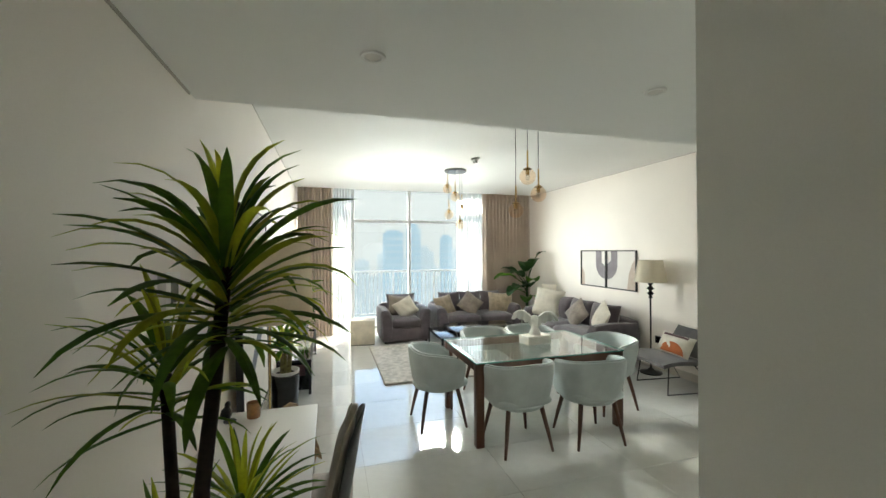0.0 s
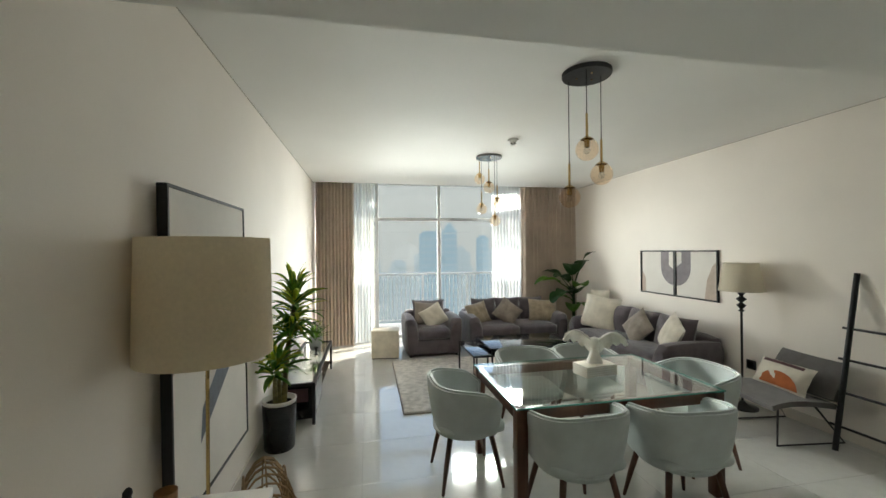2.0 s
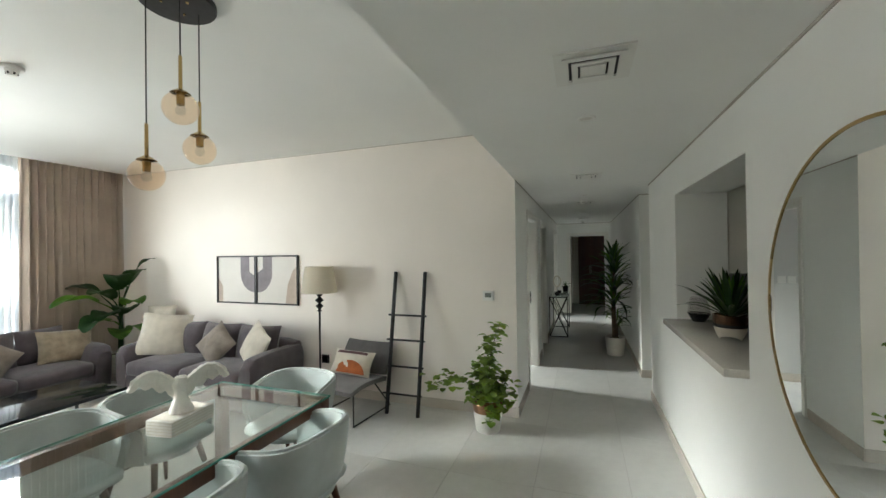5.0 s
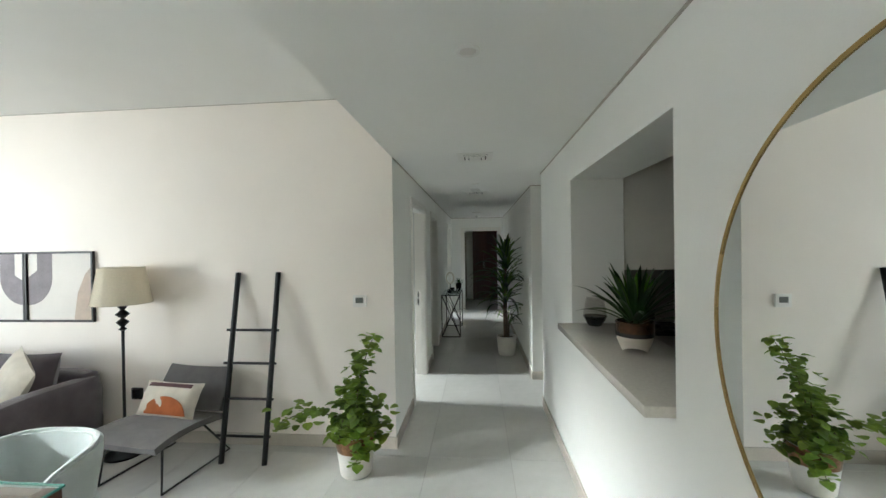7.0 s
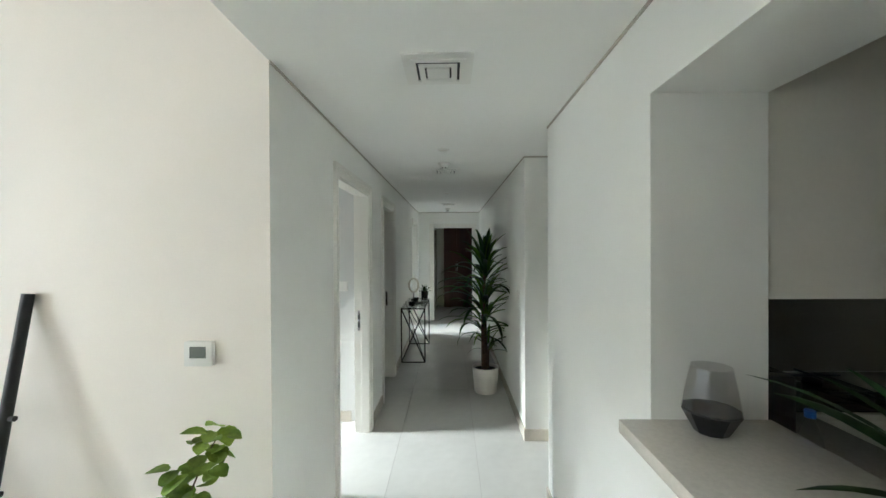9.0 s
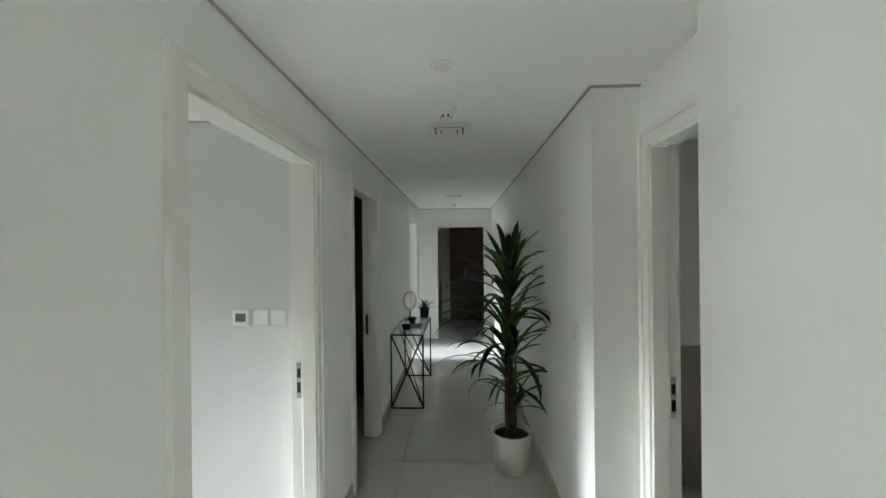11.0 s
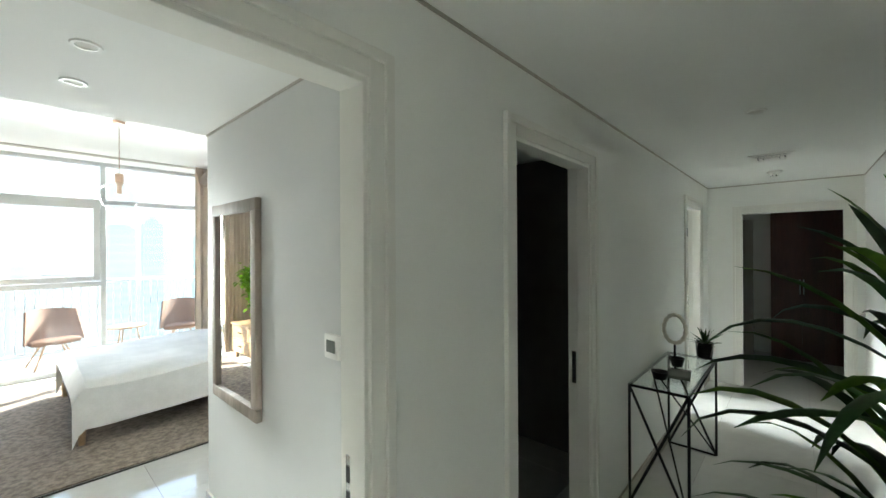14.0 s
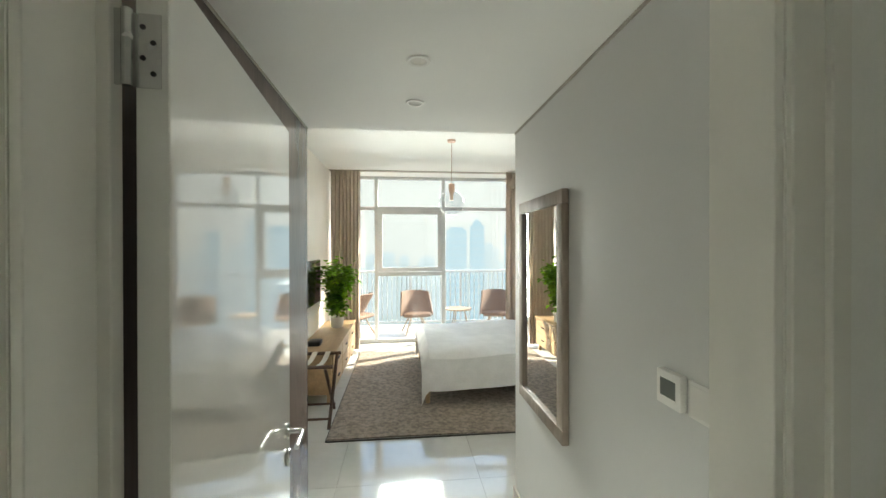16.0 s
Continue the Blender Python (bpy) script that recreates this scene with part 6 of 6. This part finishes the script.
rug("rug", 5.60, 9.1, 5.22, 8.05, M_BEDRUG, "thick beige loop-pile bedroom rug", M_RUGEDGE)
bed = thing("bed", label="double bed with a white duvet and dark base", category="bed")
part("base", box(6.50, 8.7, 5.90, 7.62, 0.17, 0.32, bevel=0.02), M_RUGEDGE, bed, "dark upholstered bed base")
for x, y in ((6.52, 5.93), (6.52, 7.58), (8.6, 5.93), (8.6, 7.58)):
    part("leg", lathe([(0, 0.012), (0.022, 0.012), (0.03, 0.18), (0, 0.18)], 12, at=(x, y, 0)), M_OAK, bed, "oak leg")
part("mattress", soft(6.48, 8.72, 5.88, 7.64, 0.30, 0.53, 0.08, 0.02), M_DUVET, bed)


def duvet(u, v):
    # over the top and down both long sides
    s = (v - 0.5) * 2.5
    x = 6.45 + 2.0 * u
    top, half = 0.575, 0.915
    if abs(s) < half:
        y, z = 6.76 + s, top + 0.02 * math.sin(7 * u + 4 * v) + 0.012 * math.sin(17 * u) * math.cos(13 * v)
        z -= 0.05 * (abs(s) / half) ** 8
    else:
        dz = abs(s) - half
        y, z = 6.76 + math.copysign(half + 0.012 + 0.02 * math.sin(16 * u + 1) * dz * 3, s), top - 0.05 - dz * 1.0 - 0.02 * math.sin(9 * u)
    if u < 0.03:
        z -= (0.03 - u) * 5
    return (x, y, z)


part("duvet", solid(grid(duvet, 48, 60), 0.03), M_DUVET, bed, "rumpled white duvet")
part("headboard", soft(8.74, 8.86, 5.85, 7.67, 0.1, 1.15, 0.04, 0.01), M_TAUPE, bed)

dr = thing("dresser", label="long light oak drawer unit against the wall", category="dresser")
part("body", box(5.10, 5.50, 6.05, 8.0, 0.10, 0.52, bevel=0.003), M_OAK, dr)
part("top", box(5.095, 5.53, 6.03, 8.02, 0.52, 0.545, bevel=0.004), M_OAK, dr)
for k in range(3):
    for j in range(2):
        d = part("drawer", box(5.50, 5.518, 6.07 + 0.64 * k, 6.69 + 0.64 * k, 0.12 + 0.20 * j, 0.31 + 0.20 * j, bevel=0.003, seg=1), M_OAK, dr)
        part("handle", box(5.518, 5.535, 6.33 + 0.64 * k, 6.43 + 0.64 * k, 0.21 + 0.2 * j, 0.222 + 0.2 * j), M_BLACK, d)
for y in (6.12, 7.94):
    for x in (5.14, 5.46):
        part("leg", box(x - 0.02, x + 0.02, y - 0.02, y + 0.02, 0, 0.10), M_OAK, dr)
solo_at("remote_box", box(-0.07, 0.07, -0.09, 0.09, 0, 0.05, bevel=0.004), M_BLACK, "black media box on the dresser", "media box", pose(5.24, 6.45, 0.545))
tvs = thing("television", (5.085, 6.25, 0.95), 0, "flat black television on the wall", "television")
part("screen", box(0.02, 0.06, 0.0, 1.0, 0.0, 0.56, bevel=0.006), M_BLACKGLOSS, tvs)
part("bracket", box(-0.003, 0.02, 0.4, 0.6, 0.2, 0.4), M_BLACK, tvs)

lr = thing("luggage_rack", (5.36, 5.68, 0.012), 0, "folding dark wooden luggage rack with webbing straps", "luggage rack")
M_RACK = mat("dark_brown_wood", (0.10, 0.05, 0.028), 0.45, scale=6, vary=0.2, stretch=(1, 1, 0.2))
for x in (-0.22, 0.22):
    part("leg", rod([(x, -0.24, 0.0), (x, 0.0, 0.28), (x, 0.24, 0.56)], 0.016, 8), M_RACK, lr)
    part("leg", rod([(x * 0.86, 0.24, 0.0), (x * 0.86, 0.0, 0.28), (x * 0.86, -0.24, 0.56)], 0.016, 8), M_RACK, lr)
for y in (-0.24, 0.24):
    part("top_bar", rod([(-0.26, y, 0.57), (0.26, y, 0.57)], 0.017, 8), M_RACK, lr)
    part("low_bar", rod([(-0.21, y * 0.75, 0.07), (0.21, y * 0.75, 0.07)], 0.012, 8), M_RACK, lr)
for x in (-0.13, 0.0, 0.13):
    part("strap", solid(grid(lambda u, v, x=x: (x + 0.025 * (2 * u - 1), -0.24 + 0.48 * v, 0.588 - 0.03 * math.sin(math.pi * v)), 2, 8), 0.003), M_CREAM, lr, "cream webbing strap")

p = pot((5.33, 7.45, 0.545), 0.085, 0.15, M_POTW, "bushy bright green ficus in a white pot on the dresser", 1.15)
r8 = random.Random(61)
br = []
for k in range(16):
    a, e2 = 2.4 * k, r8.uniform(0.2, 1.3)
    R = 0.43 * r8.uniform(0.7, 1.0)
    br.append([(0, 0, 0.12), (0.02 * math.cos(a), 0.02 * math.sin(a), 0.42), (R * 0.5 * math.cos(a) * math.cos(e2), R * 0.5 * math.sin(a) * math.cos(e2), 0.55 + R * 0.6 * math.sin(e2)), (R * 0.75 * math.cos(a) * math.cos(e2), R * math.sin(a) * math.cos(e2), 0.58 + R * 1.15 * math.sin(e2) - 0.06)])
bushy(p, r8, br, 0.085, 80, M_LEAFV, w=0.8, jit=0.055)

M_PEACH = mat("peach_lacquer", (0.78, 0.52, 0.38), 0.35, vary=0.04)
M_GLOBE = pane_glass("globe_glass", (0.86, 0.87, 0.88))
bp = thing("pendant_lamp", (6.825, 6.3, H2), 0, "clear glass globe pendant with a copper cap", "lamp")
part("canopy", lathe([(0, -0.03), (0.045, -0.025), (0.05, 0), (0, 0)], 24), M_PEACH, bp)
part("cord", rod([(0, 0, -0.02), (0, 0, -0.52)], 0.003, 6), M_COPPER, bp)
part("cap", lathe([(0.0, -0.50), (0.035, -0.51), (0.035, -0.60), (0.02, -0.62), (0.02, -0.70), (0, -0.70)], 20), M_PEACH, bp, "copper lamp holder")
part("globe", lathe([(0.036, -0.585)] + [(0.15 * math.cos(radians(a)), -0.73 + 0.15 * math.sin(radians(a))) for a in range(72, -90, -9)] + [(0, -0.88)], 32), M_GLOBE, bp, "clear glass globe")
curtain("curtain", 5.11, 5.57, 8.20, 0.03, H2 - 0.012, 8, 0.045, M_CURTAIN, "taupe floor-length bedroom curtain drawn aside")
curtain("curtain", 7.98, 8.9, 8.20, 0.03, H2 - 0.012, 10, 0.045, M_CURTAIN, "taupe floor-length bedroom curtain drawn aside")


# balcony seats seen through the bedroom window
def shell_chair(loc, rz, m, label):
    c = thing("balcony_chair", loc, rz, label, "chair", "balcony seats")
    part("shell", solid(grid(lambda u, v: ((0.36 - 0.05 * v) * math.sin((2 * u - 1) * 1.2), 0.28 - 0.36 * math.cos((2 * u - 1) * 1.2) * (0.4 + 0.6 * v) - 0.12 * v, 0.36 + 0.45 * v), 18, 10), 0.025), m, c)
    part("seat", soft(-0.27, 0.27, -0.1, 0.32, 0.33, 0.42, 0.04, 0.01, 6), m, c)
    for sx in (-1, 1):
        for sy in (-1, 1):
            part("leg", rod([(sx * 0.1, 0.1 + sy * 0.08, 0.34), (sx * 0.24, 0.1 + sy * 0.22, 0.0)], 0.012, 8), M_OAK, c)
    return c


shell_chair((5.50, 9.35, -0.02), 60, M_BALCHAIR, "brown shell lounge chair on the balcony")
shell_chair((6.50, 9.65, -0.02), 190, M_BALCHAIR, "brown shell lounge chair on the balcony")
shell_chair((8.15, 9.6, -0.02), 170, M_BALCHAIR, "brown armchair on the balcony")
bt = thing("balcony_table", (7.38, 9.6, -0.02), 0, "small round table on the balcony", "table")
part("top", lathe([(0, 0.44), (0.27, 0.44), (0.27, 0.465), (0, 0.465)], 28), M_OAK, bt)
for k in range(3):
    a = 2 * math.pi * k / 3
    part("leg", rod([(0.12 * math.cos(a), 0.12 * math.sin(a), 0.44), (0.22 * math.cos(a), 0.22 * math.sin(a), 0)], 0.012, 8), M_OAK, bt)

# ---- bathroom glimpse ----
solo("bath_wall_tiles", box(5.86, 7.58, -1.48, -1.465, 0.0, 0.97), M_BATHTILE, "beige bathroom wall tiles", "tiles", "structure", smooth=False)
solo("bath_side_tiles", box(7.585, 7.60, -1.46, 0.56, 0.0, 0.97), M_BATHTILE, "beige bathroom wall tiles", "tiles", "structure", smooth=False)
tr_ = thing("towel_rail", (7.585, 0, 0), 0, "bent steel towel rail on the bathroom wall", "towel rail")
part("bar", rod([(0, -0.266, 1.243), (-0.055, -0.266, 1.243), (-0.06, -0.40, 1.225), (-0.06, -0.43, 1.20), (-0.06, -0.43, 1.09), (-0.06, -0.40, 1.06), (-0.06, -0.19, 1.05), (-0.06, -0.165, 1.07), (-0.06, -0.16, 1.10)], 0.011, 10), M_CHROME, tr_)
part("flange", rod([(-0.012, -0.266, 1.243), (0.012, -0.266, 1.243)], 0.03, 18), M_CHROME, tr_)
bmr = thing("bathroom_mirror", (7.598, -0.52, 0.98), -90, "frameless mirror on the bathroom wall", "mirror")
part("glass", box(0.0, 0.7, -0.025, 0, 0, 1.13), M_MIRROR, bmr, smooth=False)
vn = thing("vanity", (7.31, -0.97, -0.12), 0, "bathroom vanity with a white basin top", "vanity")
part("basin_top", box(-0.25, 0.28, -0.5, 0.5, 0.82, 0.88, bevel=0.01), M_POTW, vn)
part("cabinet", box(-0.215, 0.27, -0.48, 0.48, 0.12, 0.82, bevel=0.004), M_WALNUT, vn)

# ---- floor tiles ----
TX, TY, JX, JY = 1.02, 0.645, 5.79, 1.345
tm = bmesh.new()
bx(tm, 0.001, TX - 0.001, 0.001, TY - 0.001, -0.006, 0.0)
bmesh.ops.bevel(tm, geom=[e for e in tm.edges if all(v.co.z > -0.001 for v in e.verts)], offset=0.0008, segments=1, affect="EDGES")
t0 = part("tile", tm, M_TILE, bpy.data.objects["floor"], smooth=False)
first = True
for i in range(-7, 9):
    for j in range(-6, 12):
        x, y = JX + i * TX, JY + j * TY
        cx, cy = x + TX / 2, y + TY / 2
        inside = (-0.7 < cx < 5.1 and 0.5 < cy < 8.9) or (-0.7 < cx < 1.9 and -2.3 < cy < 1) or (4.5 < cx < 12.6 and 0.3 < cy < 2.7) or (5 < cx < 9.4 and 2 < cy < 8.9) or (12 < cx < 14.4 and -0.6 < cy < 3.5) or (9.4 < cx < 12.2 and 2 < cy < 8.9) or (1.4 < cx < 7.8 and -2 < cy < 0.9)
        if not inside:
            continue
        o = t0 if first else t0.copy()
        if not first:
            scene.collection.objects.link(o)
        first = False
        o.location = (x, y, 0)
